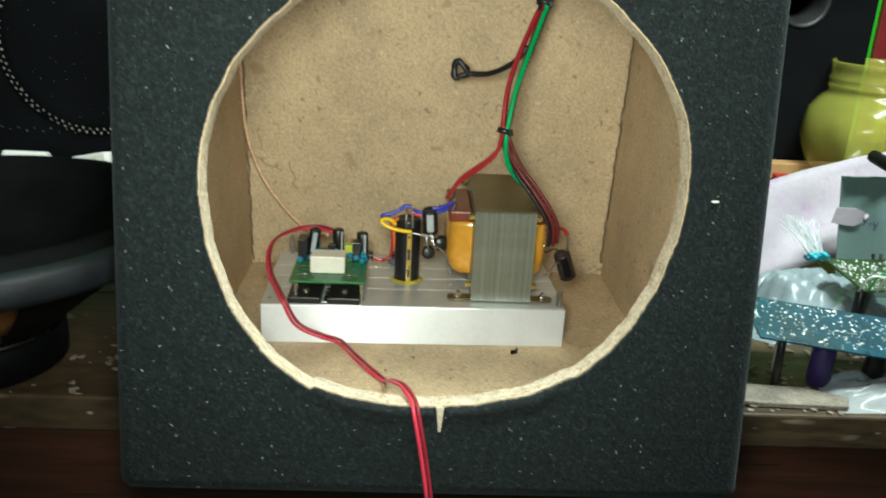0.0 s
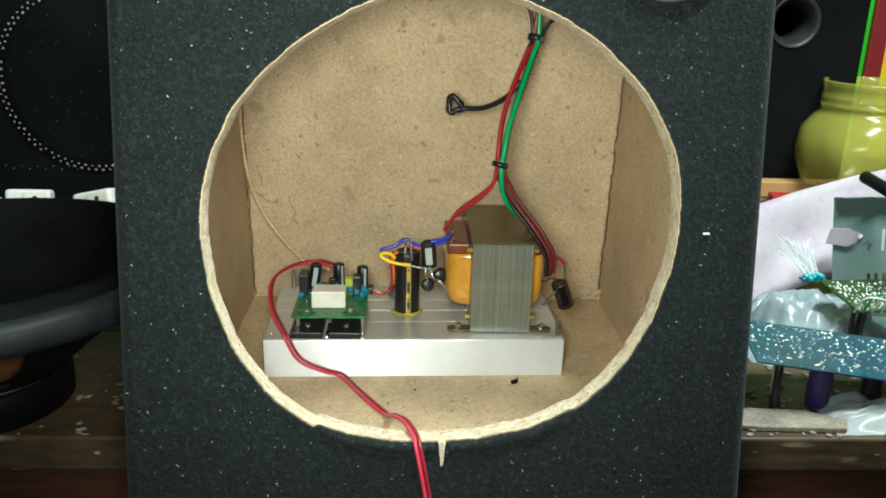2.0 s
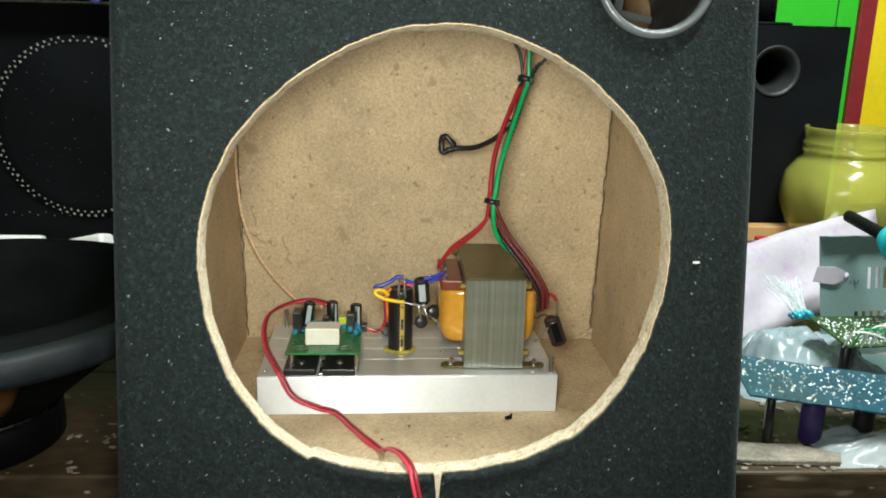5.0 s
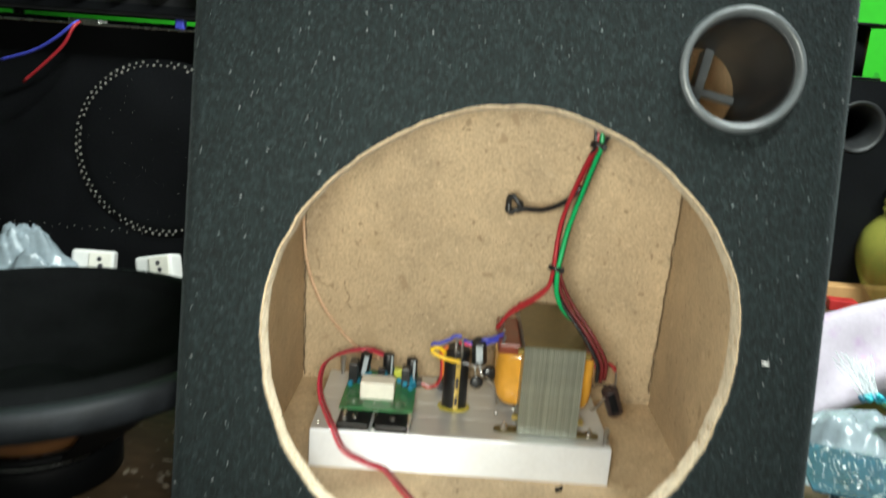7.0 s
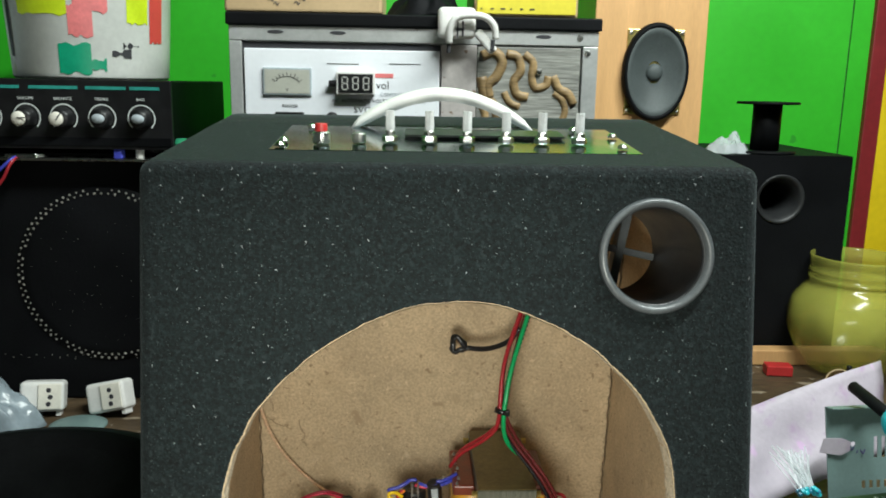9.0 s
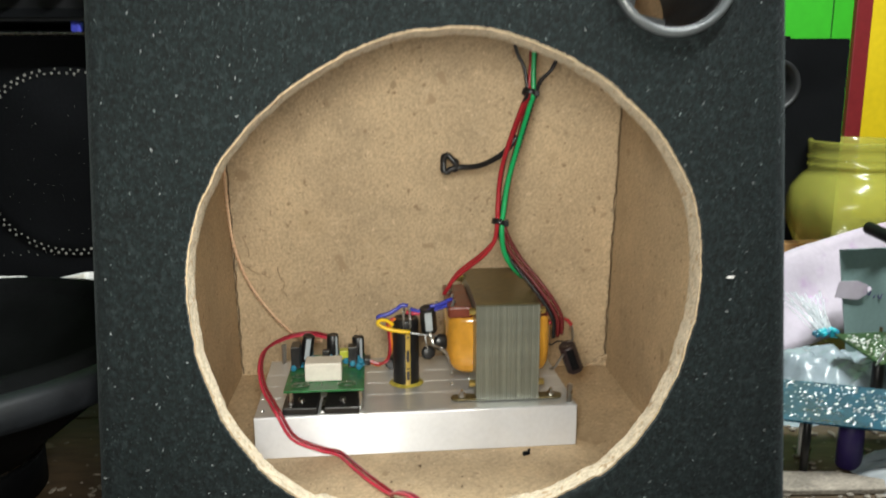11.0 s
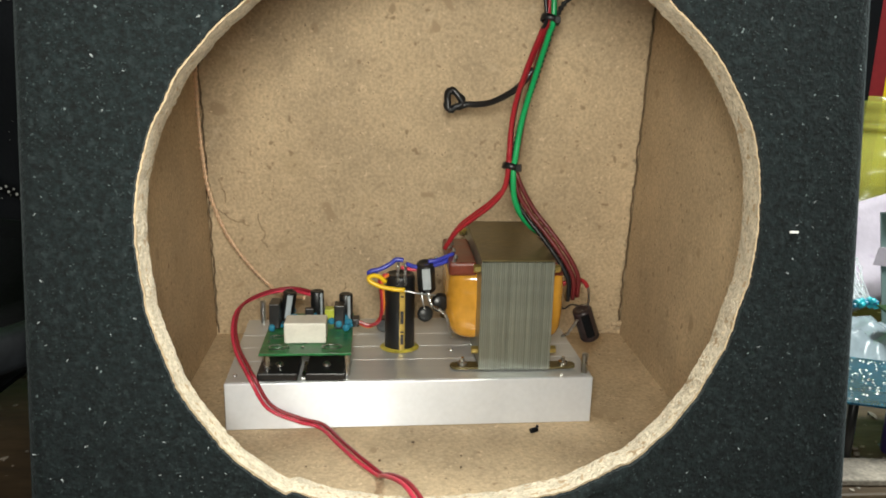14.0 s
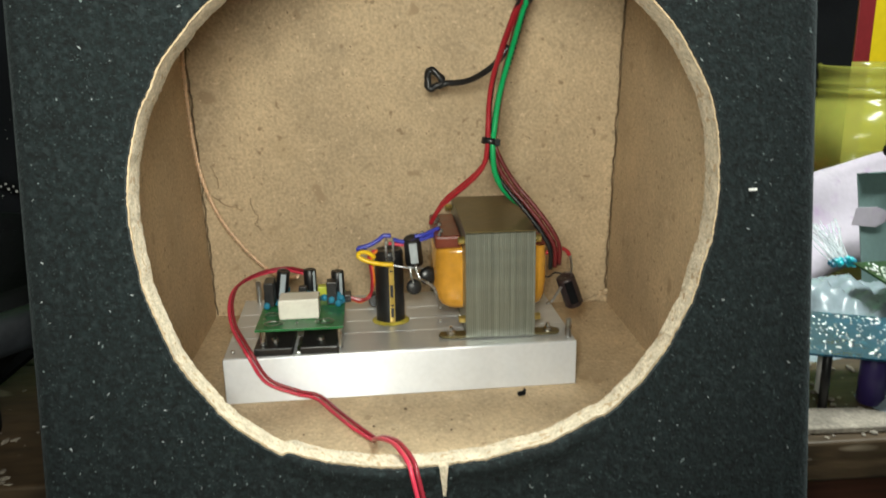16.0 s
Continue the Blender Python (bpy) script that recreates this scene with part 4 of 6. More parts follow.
for k, m in enumerate((M_red, M_pink, M_orange)):
    o = 0.0022 * k
    part("supply_wire", wire([(-0.05, 0.207 + o, 0.0695 - o * 0.6), (-0.042, 0.206 + o, 0.067 - o * 0.7), (-0.035, 0.208 + o, 0.0685), (-0.033 + o * 0.3, 0.206, 0.08), (-0.0335 + o * 0.3, 0.203, 0.092), (-0.0345 + o * 0.4, 0.202, 0.1), (-0.031 + o * 0.6, 0.204, 0.104)], 0.0011, 7, 6), m, amp_module, "thin supply wire")
part("supply_plug", box(-0.053, -0.0485, 0.204, 0.214, 0.066, 0.0715, 0.0006), M_black, amp_module, "small black plug")

# ---- wires in the box ----
harness = thing("wire_harness", "bundle of red, green and black wires tied together", "wire", (0.085, 0.25, 0.33))
tie = Vector((0.0506, 0.192, 0.1803))
upper_tie = Vector((0.0793, 0.2355, 0.2735))
spine = [tie, Vector((0.0555, 0.204, 0.2105)), Vector((0.0655, 0.22, 0.2385)), upper_tie]


def bundled(foot, head, phase, turns, r, material, label, spread=0.0033, strands=1):
    """A wire from its foot through both cable ties to its head, winding round the bundle's middle line."""
    line = smooth_path(spine, 5)
    mid = []
    for k, q in enumerate(line):
        f = k / (len(line) - 1)
        a = phase + 2 * math.pi * turns * f
        w = spread * (0.75 + 0.45 * math.sin(math.pi * f))
        mid.append(q + Vector((w * math.cos(a), w * math.sin(a) * 0.8, -0.3 * w * math.cos(a))))
    pts = foot[::-1] + mid + head
    part("wire_strand", wire(pts, r, 8, 4, twist=130 if strands > 1 else 0.0, strands=strands, offset=0.8 * r if strands > 1 else 0.0), material, harness, label, True)


right_foot = [(0.0555, 0.191, 0.164), (0.064, 0.189, 0.15), (0.0755, 0.185, 0.136), (0.0865, 0.181, 0.121), (0.093, 0.179, 0.108), (0.0935, 0.18, 0.094)]
left_foot = [(0.0465, 0.194, 0.165), (0.0385, 0.199, 0.153), (0.028, 0.206, 0.1425), (0.0185, 0.212, 0.133), (0.0125, 0.216, 0.123), (0.0105, 0.218, 0.1185)]


def moved(pts, dx, dy, dz):
    return [Vector(q) + Vector((dx, dy, dz)) for q in pts]


bundled(moved(left_foot, 0, 0, 0), [(0.0815, 0.239, 0.31), (0.084, 0.239, 0.372)], radians(215), -0.2, 0.0017, M_red, "red wire")
bundled(moved(left_foot, 0.0025, 0.003, 0.0035), [(0.0835, 0.24, 0.31), (0.087, 0.24, 0.372)], radians(180), -0.2, 0.0015, M_red, "red wire")
bundled([(0.0525, 0.19, 0.163), (0.057, 0.193, 0.151), (0.0655, 0.199, 0.14), (0.0745, 0.206, 0.1325), (0.083, 0.212, 0.124), (0.088, 0.214, 0.115)], [(0.0815, 0.235, 0.306), (0.0865, 0.235, 0.372)], radians(-65), 0.06, 0.002, M_green, "green wire", 0.0036)
bundled(moved(right_foot, 0, 0, 0), [(0.0845, 0.242, 0.31), (0.09, 0.242, 0.372)], radians(20), 0.15, 0.0016, M_darkred, "dark red wire")
bundled(moved(right_foot, 0.0028, -0.001, 0.0022), [(0.0805, 0.242, 0.31), (0.082, 0.242, 0.372)], radians(-15), 0.2, 0.0015, M_darkred, "dark red wire")
bundled(moved(right_foot, -0.0026, 0.003, -0.002), [(0.0745, 0.238, 0.293), (0.0665, 0.238, 0.312), (0.057, 0.238, 0.372)], radians(120), 0.1, 0.0015, M_black, "black wire")
bundled(moved(right_foot, -0.0008, 0.0035, 0.001), [(0.0885, 0.238, 0.284), (0.0995, 0.238, 0.298), (0.122, 0.24, 0.36)], radians(75), -0.2, 0.0012, M_black, "twisted black wire pair", 0.0042, 2)
for c, ax, rr in ((tie, (0.25, 0.2, 1), 0.0054), (upper_tie, (0.3, 0.25, 1), 0.0058)):
    part("cable_tie", lathe([(rr, -0.002), (rr + 0.0009, -0.002), (rr + 0.0009, 0.002), (rr, 0.002), (rr, -0.002)], c, ax, 20), M_black, harness, "black cable tie", True)
    part("tie_head", box(-0.002, 0.002, -0.0018, 0.0018, -0.0023, 0.0023, 0.0005), M_black, harness, move=Matrix.Translation(c + Vector((rr * 0.7, -rr * 0.75, 0))))
loop = [(0.0675, 0.223, 0.2415), (0.0605, 0.225, 0.2315), (0.0525, 0.231, 0.224), (0.0415, 0.24, 0.2175), (0.032, 0.246, 0.2155), (0.0258, 0.2485, 0.2152)]
for k in range(19):
    a = radians(-50 + 38 * k)
    w = 0.0051 + 0.0013 * math.sin(k * 1.9)
    loop.append((0.0167 + w * math.cos(a), 0.249 - 0.0012 * math.sin(0.8 * k) + 0.0001 * k, 0.2178 + 1.2 * w * math.sin(a)))
part("coiled_wire", wire(loop, 0.0023, 8, 5), M_black, harness, "black wire end curled into a small coil", True)

copper_wire = thing("copper_wire", "thin twisted bare copper-coloured wire pair", "wire", (-0.12, 0.3, 0.06))
part("copper_strand", wire([(-0.088, 0.232, 0.078), (-0.1, 0.27, 0.066), (-0.118, 0.3, 0.062), (-0.137, 0.297, 0.083), (-0.154, 0.2925, 0.112), (-0.1635, 0.286, 0.146), (-0.166, 0.281, 0.18), (-0.1655, 0.273, 0.22), (-0.163, 0.262, 0.262), (-0.162, 0.25, 0.31), (-0.155, 0.236, 0.37)], 0.001, 6, 14, twist=110, strands=2, offset=0.0009), M_copper, copper_wire, smooth=True)

speaker_wire = thing("speaker_wire", "red and dark red speaker wire hanging out of the cutout", "wire", (-0.05, 0.1, 0.02))
run = [(-0.084, 0.236, 0.079), (-0.1, 0.243, 0.08), (-0.118, 0.236, 0.079), (-0.1315, 0.22, 0.0755), (-0.1335, 0.2, 0.069), (-0.1285, 0.178, 0.061), (-0.119, 0.157, 0.0555), (-0.1135, 0.1465, 0.052), (-0.1035, 0.1445, 0.0345), (-0.085, 0.144, 0.0255), (-0.0715, 0.144, 0.0212), (-0.059, 0.124, 0.0205), (-0.0465, 0.103, 0.0205), (-0.0345, 0.085, 0.0215), (-0.032, 0.065, 0.033), (-0.0268, 0.043, 0.0445), (-0.021, 0.024, 0.0515), (-0.0152, 0.002, 0.0542), (-0.0128, -0.0055, 0.0478), (-0.0083, -0.009, 0.0247), (-0.0035, -0.0145, -0.004), (0.003, -0.017, -0.05), (0.01, -0.02, -0.15), (0.02, -0.03, -0.3)]
off = Vector((0.0016, 0.0008, 0.0012))
part("red_strand", wire([Vector(p) for p in run], 0.0012, 8, 8), M_pink, speaker_wire, "pinkish red strand", True)
part("dark_strand", wire([Vector(p) + off * 1.3 for p in run[:13]] + [Vector(p) + Vector((0.0026, 0.0004, 0.0006)) for p in run[13:]], 0.0012, 8, 8), mat("deep_red_wire", (0.26, 0.018, 0.032), 0.38, vary=0.15, scale=50, fine=300, bump=0.04), speaker_wire, "dark red strand", True)

# crumbs on the box's floor
bm = bmesh.new()
rng = random.Random(21)
for k in range(46):
    x, y = rng.uniform(-0.16, 0.165), rng.uniform(0.02, 0.3)
    s = rng.uniform(0.0004, 0.0011)
    own = bmesh.new()
    bmesh.ops.create_icosphere(own, subdivisions=1, radius=s)
    bmesh.ops.transform(own, matrix=Matrix.Translation((x, y, 0.0181 + s * 0.6)) @ Matrix.Diagonal((rng.uniform(0.7, 1.8), 1, 0.7, 1)), verts=own.verts)
    join(bm, own)
tagged(part("sawdust", bm, mat("dark_crumbs", (0.12, 0.08, 0.05), 0.9, vary=0.5, scale=100, fine=500, bump=0.1)), "scattered dark crumbs on the cabinet floor", "debris", kind="stuff")
bm = rod((0.062, 0.139, 0.0197), (0.0665, 0.141, 0.0197), 0.0017, seg=9)
rod((0.0655, 0.1405, 0.0197), (0.067, 0.143, 0.0212), 0.001, seg=7, bm=bm)
tagged(part("broken_bit", bm, M_blackmatt), "small dark broken bit on the cabinet floor", "debris")


# ---- things on the bench, on the woofer's side ----
def woofer(cx, cy):
    w = thing("woofer", "large black woofer lying on its magnet", "loudspeaker", (cx, cy, 0))
    part("magnet", lathe([(0, 0.0005), (0.06, 0.0005), (0.063, 0.003), (0.063, 0.027), (0.061, 0.029), (0, 0.029)], (cx, cy, 0), seg=56), M_blackmatt, w, "black ceramic magnet", True)
    part("top_plate", lathe([(0, 0.0292), (0.0595, 0.0292), (0.061, 0.031), (0.061, 0.034), (0, 0.034)], (cx, cy, 0), seg=56), M_steel, w, "dull steel plate", True)
    n = 6
    for k in range(n):
        arm = bmesh.new()
        a0, a1 = 2 * math.pi * k / n + 0.2, 2 * math.pi * k / n + 0.2 + 0.36
        ring = []
        for r, z in ((0.064, 0.036), (0.104, 0.066), (0.142, 0.1)):
            ring.append([arm.verts.new((cx + (r + o) * math.cos(a), cy + (r + o) * math.sin(a), z)) for o, a in ((0, a0), (0, a1), (0.004, a1), (0.004, a0))])
        for p, q in zip(ring, ring[1:]):
            for i in range(4):
                arm.faces.new((p[i], p[(i + 1) % 4], q[(i + 1) % 4], q[i]))
        arm.faces.new(ring[0])
        arm.faces.new(ring[-1])
        part("basket_arm", arm, M_blackmatt, w, "black pressed steel arm")
    part("basket_ring", lathe([(0.058, 0.0345), (0.066, 0.0345), (0.0675, 0.04), (0.062, 0.041), (0.058, 0.0345)], (cx, cy, 0), seg=56), M_blackmatt, w, smooth=True)
    part("spider_cone", lathe([(0.05, 0.036), (0.082, 0.058), (0.1, 0.078), (0.136, 0.097)], (cx, cy, 0), seg=56), M_spider, w, "orange-brown back of the paper cone", True)
    part("rim", lathe([(0.134, 0.099), (0.152, 0.0985), (0.159, 0.1), (0.161, 0.104), (0.161, 0.116), (0.158, 0.119), (0.150, 0.12), (0.146, 0.117), (0.14, 0.1), (0.134, 0.099)], (cx, cy, 0), seg=72), M_gasket, w, "black rim with a worn gasket", True)
    part("surround", lathe([(0.148, 0.1185), (0.142, 0.1235), (0.134, 0.1245), (0.127, 0.121), (0.123, 0.115)], (cx, cy, 0), seg=64), M_cone, w, "black rubber surround", True)
    part("cone", lathe([(0.123, 0.115), (0.08, 0.085), (0.04, 0.066), (0.0, 0.064)], (cx, cy, 0), seg=56), M_cone, w, "black paper cone", True)
    part("dust_cap", lathe([(0.042, 0.0675), (0.03, 0.075), (0.015, 0.079), (0, 0.08)], (cx, cy, 0), seg=40), M_cone, w, "black domed dust cap", True)


woofer(-0.342, 0.142)

# black cabinet behind, with a perforated ring on its grille
cab = thing("grille_cabinet", "black loudspeaker cabinet with a dotted grille ring", "speaker cabinet", (-0.5, 0.8, 0))
part("body", box(-0.86, -0.2, 0.66, 0.98, 0.0005, 0.344, 0.004), M_blackmatt, cab)
part("grille", lathe([(0, 0.006), (0.1, 0.006), (0.118, 0.003), (0.121, 0)], (-0.452, 0.6595, 0.18), (0, -1, 0), 64), M_blackmatt, cab, "black perforated steel grille", True)
# flat bright discs paint the light on the perforations' edges
bm = bmesh.new()
rng = random.Random(8)
def dot(x, z, y, r):
    vs = [bm.verts.new((x + r * math.cos(k * math.pi / 3), y, z + r * math.sin(k * math.pi / 3))) for k in range(6)]
    bm.faces.new(vs)
for row, n in ((0.1165, 78), (0.1115, 78)):
    for k in range(n):
        a = 2 * math.pi * (k + (0.5 if row < 0.113 else 0)) / n
        if rng.random() < 0.93:
            dot(-0.452 + row * math.cos(a), 0.18 + row * math.sin(a), 0.6525, 0.0013 + 0.0006 * rng.random())
for k in range(60):
    a, r = rng.uniform(0, 6.28), 0.1 * rng.random() ** 0.5
    dot(-0.452 + r * math.cos(a), 0.18 + r * math.sin(a), 0.6525, 0.0004)
for k in range(60):
    dot(-0.84 + 0.0105 * k, 0.062 + 0.004 * (k % 2), 0.6575, 0.0007)
tagged(part("dot_pattern", bm, M_dot, cab, "bright dots painted as lit edges of the perforated ring's holes"), kind="stuff")
part("edge_strip", box(-0.86, -0.34, 0.628, 0.6595, 0.336, 0.339, 0.001), M_steel, cab, "thin bare metal strip")
cab.location.x += 0.018

amp = thing("mixer_amplifier", "black amplifier with a row of ringed knobs", "amplifier", (-0.54, 0.78, 0.345))
part("case", box(-0.78, -0.3255, 0.634, 0.93, 0.351, 0.438, 0.002), M_blackmatt, amp)
face = part("front_panel", box(-0.782, -0.3235, 0.629, 0.6335, 0.3515, 0.4385, 0.001), M_black, amp, "glossy black front panel")
for fx in (-0.75, -0.36):
    for fy_ in (0.67, 0.9):
        part("foot", rod((fx, fy_, 0.3445), (fx, fy_, 0.351), 0.009), M_black, amp)
for k, x in enumerate((-0.65, -0.601, -0.553, -0.505, -0.459, -0.411, -0.362)):
    kz, kr = 0.391, 0.0135
    knob = part("knob", lathe([(0, 0.016), (kr * 0.75, 0.016), (kr * 0.85, 0.014), (kr, 0.004), (kr * 1.08, 0), (0, 0)], (x, 0.629, kz), (0, -1, 0), 24), M_black, amp, "black ribbed knob", True)
    if k < 5:
        part("cap", lathe([(0, 0.0045), (0.006, 0.004), (0.0085, 0.002), (0.009, 0)], (x - 0.0035, 0.613, kz - 0.001), (0, -1, 0), 20), M_cream, knob, "cream worn cap", True)
        part("pointer", box(x - 0.003, x + 0.009, 0.6075, 0.6085, kz - 0.0006, kz + 0.0006), M_ink, knob, move=Matrix.Translation((x, 0, kz)) @ Matrix.Rotation(radians((-35, -10, 12, 0, -55)[k]), 4, "Y") @ Matrix.Translation((-x, 0, -kz)))
    else:
        part("cap", lathe([(0, 0.003), (0.005, 0.0025), (0.006, 0)], (x, 0.613, kz), (0, -1, 0), 16, sx=1.4), M_grey, knob, "bare grey shaft end", True)
    arc = bmesh.new()
    prev = None
    for q in range(25):
        a = radians(-45 + 270 * q / 24)
        cur = [arc.verts.new((x + r * math.cos(a), 0.6286, kz + r * math.sin(a))) for r in (0.0158, 0.0176)]
        if prev:
            arc.faces.new((prev[0], prev[1], cur[1], cur[0]))
        prev = cur
    part("scale_ring", arc, M_print, amp, "white printed scale arc")
for x, w in ((-0.601, "VOLUME"), (-0.553, "VOLUME"), (-0.505, "VOLUME"), (-0.459, "BALANCE"), (-0.411, "TREBLE"), (-0.362, "BASS")):
    text(w, 0.0052, facing(x, 0.6287, 0.4145), M_print, amp)
for x0, x1 in ((-0.64, -0.575), (-0.57, -0.512), (-0.5, -0.44), (-0.43, -0.38), (-0.375, -0.338)):
    part("title_bar", box(x0, x1, 0.6282, 0.629, 0.4265, 0.4305), M_teal, amp, "unreadable teal title print")
part("lower_trim", box(-0.78, -0.326, 0.6275, 0.629, 0.3555, 0.3665, 0.0004), M_blackmatt, amp, "darker lower trim")

amp.location.x -= 0.006

small_blue = tagged(part("blue_clip", box(-0.4075, -0.3965, 0.632, 0.646, 0.3393, 0.355, 0.0015), M_blue), "small blue plastic terminal on the metal strip", "terminal")
# a loose white knob, built as a short plain rod
tagged(part("white_bead", rod((-0.376, 0.64, 0.3392), (-0.376, 0.64, 0.353), 0.0055), M_white, smooth=True), "small white plastic knob on the metal strip", "bead")
foil = part("foil_scrap", prism([(-0.545, 0.632), (-0.505, 0.63), (-0.497, 0.64), (-0.512, 0.646), (-0.54, 0.648)], 0.3395, 0.3435, "z", bevel=0.0008), M_steel)
tagged(foil, "crumpled silver foil scrap on the metal strip", "foil")
pair = thing("hanging_wires", "blue and red wires hanging from the strip", "wire", (-0.54, 0.625, 0.33))
part("blue_wire", wire([(-0.53, 0.64, 0.342), (-0.535, 0.624, 0.336), (-0.555, 0.62, 0.318), (-0.585, 0.62, 0.3), (-0.63, 0.622, 0.285)], 0.0022, 7, 6), M_blue, pair, "blue wire", True)
part("red_wire", wire([(-0.529, 0.64, 0.342), (-0.533, 0.622, 0.333), (-0.545, 0.618, 0.31), (-0.57, 0.617, 0.285), (-0.6, 0.62, 0.26)], 0.0022, 7, 6), M_red, pair, "red wire", True)
tip = part("green_tip", lathe([(0, 0), (0.008, 0), (0.011, 0.004), (0.011, 0.016), (0.006, 0.02), (0, 0.02)], (-0.325, 0.652, 0.345), seg=18), mat("green_cap_plastic", (0.05, 0.4, 0.2), 0.35, vary=0.1, scale=60, fine=200, bump=0.03), smooth=True)
tagged(tip, "small green and clear bottle cap beside the amplifier", "cap")

# bucket with torn stickers on the amplifier
bucket = thing("paint_bucket", "white plastic bucket with torn bright stickers", "bucket", (-0.447, 0.78, 0.4385))
BC = (-0.447, 0.78)
part("pail", lathe([(0, 0.0002), (0.1, 0.0002), (0.103, 0.004), (0.115, 0.2), (0.119, 0.203), (0.119, 0.21), (0.112, 0.21), (0.1, 0.008), (0, 0.006)], (*BC, 0.4385), seg=64), M_bucket, bucket, smooth=True)
M_lime2 = mat("lime_sticker", (0.6, 0.75, 0.02), 0.4, vary=0.1, scale=30, fine=200, bump=0.05)
M_pinks = mat("pink_sticker", (0.75, 0.2, 0.2), 0.45, vary=0.15, scale=30, fine=200, bump=0.05)
M_gsticker = mat("green_sticker", (0.01, 0.32, 0.17), 0.4, vary=0.12, scale=30, fine=200, bump=0.05)
for a0, a1, z0, z1, m, lb in ((-122, -84, 0.082, 0.15, M_lime2, "lime sticker"), (-84, -68, 0.055, 0.095, M_pinks, "torn pink sticker"), (-80, -58, 0.085, 0.14, M_pinks, "torn pink sticker"), (-92, -70, 0.008, 0.045, M_gsticker, "green sticker"),
                              (-70, -60, 0.012, 0.026, M_gsticker, "green sticker scrap"), (-45, -28, 0.075, 0.14, M_lime2, "lime sticker"), (-56, -42, 0.03, 0.038, M_ink, "dark scribble"), (-48, -36, 0.042, 0.047, M_ink, "dark scribble"), (-140, -134, 0.03, 0.1, M_ink, "dark drip mark"), (-26, -12, 0.05, 0.12, M_redink, "red sticker edge")):
    own = bmesh.new()
    prev = None
    rng = random.Random(int(a0 * 7))
    for k in range(9):
        a = radians(a0 + (a1 - a0) * k / 8)
        r = lambda z: 0.1034 + 0.012 * z / 0.2 + 0.0004
        j = rng.uniform(-0.003, 0.003)
        cur = [own.verts.new((BC[0] + r(z) * math.cos(a), BC[1] + r(z) * math.sin(a), 0.4385 + z)) for z in (z0 + j, z1 - j)]
        if prev:
            own.faces.new((prev[0], cur[0], cur[1], prev[1]))
        prev = cur
    part("sticker", own, m, bucket, lb, True)
bucket.location.x -= 0.034
tagged(part("leaning_panel", box(-0.003, 0.003, -0.05, 0.05, 0.0, 0.09, 0.001), M_grey, move=pose(-0.61, 0.72, 0.4388, 0, -16, 10)), "grey panel leaning beside the bucket", "panel")


# sockets and scraps in front of the cabinet
def outlet(x, y, turn, tilt, label):
    o = thing("power_socket", label, "socket", (x, y, 0))
    m = pose(x, y, 0.0, -14, tilt, turn)
    part("shell", box(-0.027, 0.027, -0.014, 0.016, 0.0075, 0.047, 0.005, 3), M_white, o, move=m)
    part("face_plate", box(-0.004, 0.024, -0.0165, -0.0141, 0.011, 0.044, 0.0008), M_cream, o, "slightly raised cream face", move=m)
    for dx, dz in ((0.009, 0.036), (0.011, 0.027), (0.009, 0.018)):
        part("slot", lathe([(0, 0.0006), (0.0028, 0.0005), (0.0032, 0)], (dx, -0.0165, dz), (0, -1, 0), 14), M_ink, o, "dark round pin hole", move=m)
    for dx in (-0.022, 0.02):
        part("foot", box(dx - 0.003, dx + 0.003, -0.008, 0.01, 0.001, 0.0078, 0.0008), M_white, o, move=m)


outlet(-0.418, 0.6, -8, -13, "white wall socket lying tilted on the bench")
outlet(-0.51, 0.6, 12, 3, "white socket half under a plastic bag")
tagged(part("oval_board", lathe([(0, 0.004), (0.026, 0.004), (0.03, 0.002), (0.03, 0.0002), (0, 0.0002)], (-0.452, 0.57, 0.0), seg=30, sx=1.2), M_chassis, smooth=True), "small rounded grey-green plate on the bench", "plate")


def crumple(name, label, category, cx, cy, sx, sy, h, material, seed, n=40, z0=0.0):
    """A crumpled sheet or bag: a creased dome that touches its support at the edge."""
    bm = bmesh.new()
    grid = []
    for i in range(n + 1):
        row = []
        for j in range(n + 1):
            u, v = 2 * i / n - 1, 2 * j / n - 1
            r = min(1.0, max(abs(u), abs(v)))
            edge = 1 + 0.25 * noise.noise((u * 1.7 + seed, v * 1.7, seed))
            crease = abs(noise.noise((u * 1.5 + seed, v * 1.5, 1.3))) + 0.3 * abs(noise.noise((u * 4 + seed, v * 4, 4.2))) + 0.16 * abs(noise.noise((u * 9, v * 9, seed))) + 0.07 * noise.noise((u * 22, v * 22, seed))
            rr = min(1.0, math.hypot(u, v))
            z = h * (1 - rr ** 2.5) * (0.55 + 0.75 * crease) + 0.0006
            row.append(bm.verts.new((cx + sx * u * edge, cy + sy * v * edge, z0 + z)))
        grid.append(row)
    for i in range(n):
        for j in range(n):
            bm.faces.new((grid[i][j], grid[i + 1][j], grid[i + 1][j + 1], grid[i][j + 1]))
    ob = part(name, bm, material, smooth=True)
    sol = ob.modifiers.new("thickness", "SOLIDIFY")
    sol.thickness = 0.0004
    return tagged(ob, label, category)


crumple("plastic_bag", "crumpled milky plastic bag on the bench", "bag", -0.585, 0.565, 0.085, 0.05, 0.085, M_bag, 2.0, 56)
tagged(part("red_green_board", box(-0.235, -0.195, 0.3, 0.4, 0.0004, 0.0026, 0.0004), M_pcb), "green circuit board lying flat behind the woofer", "circuit board")
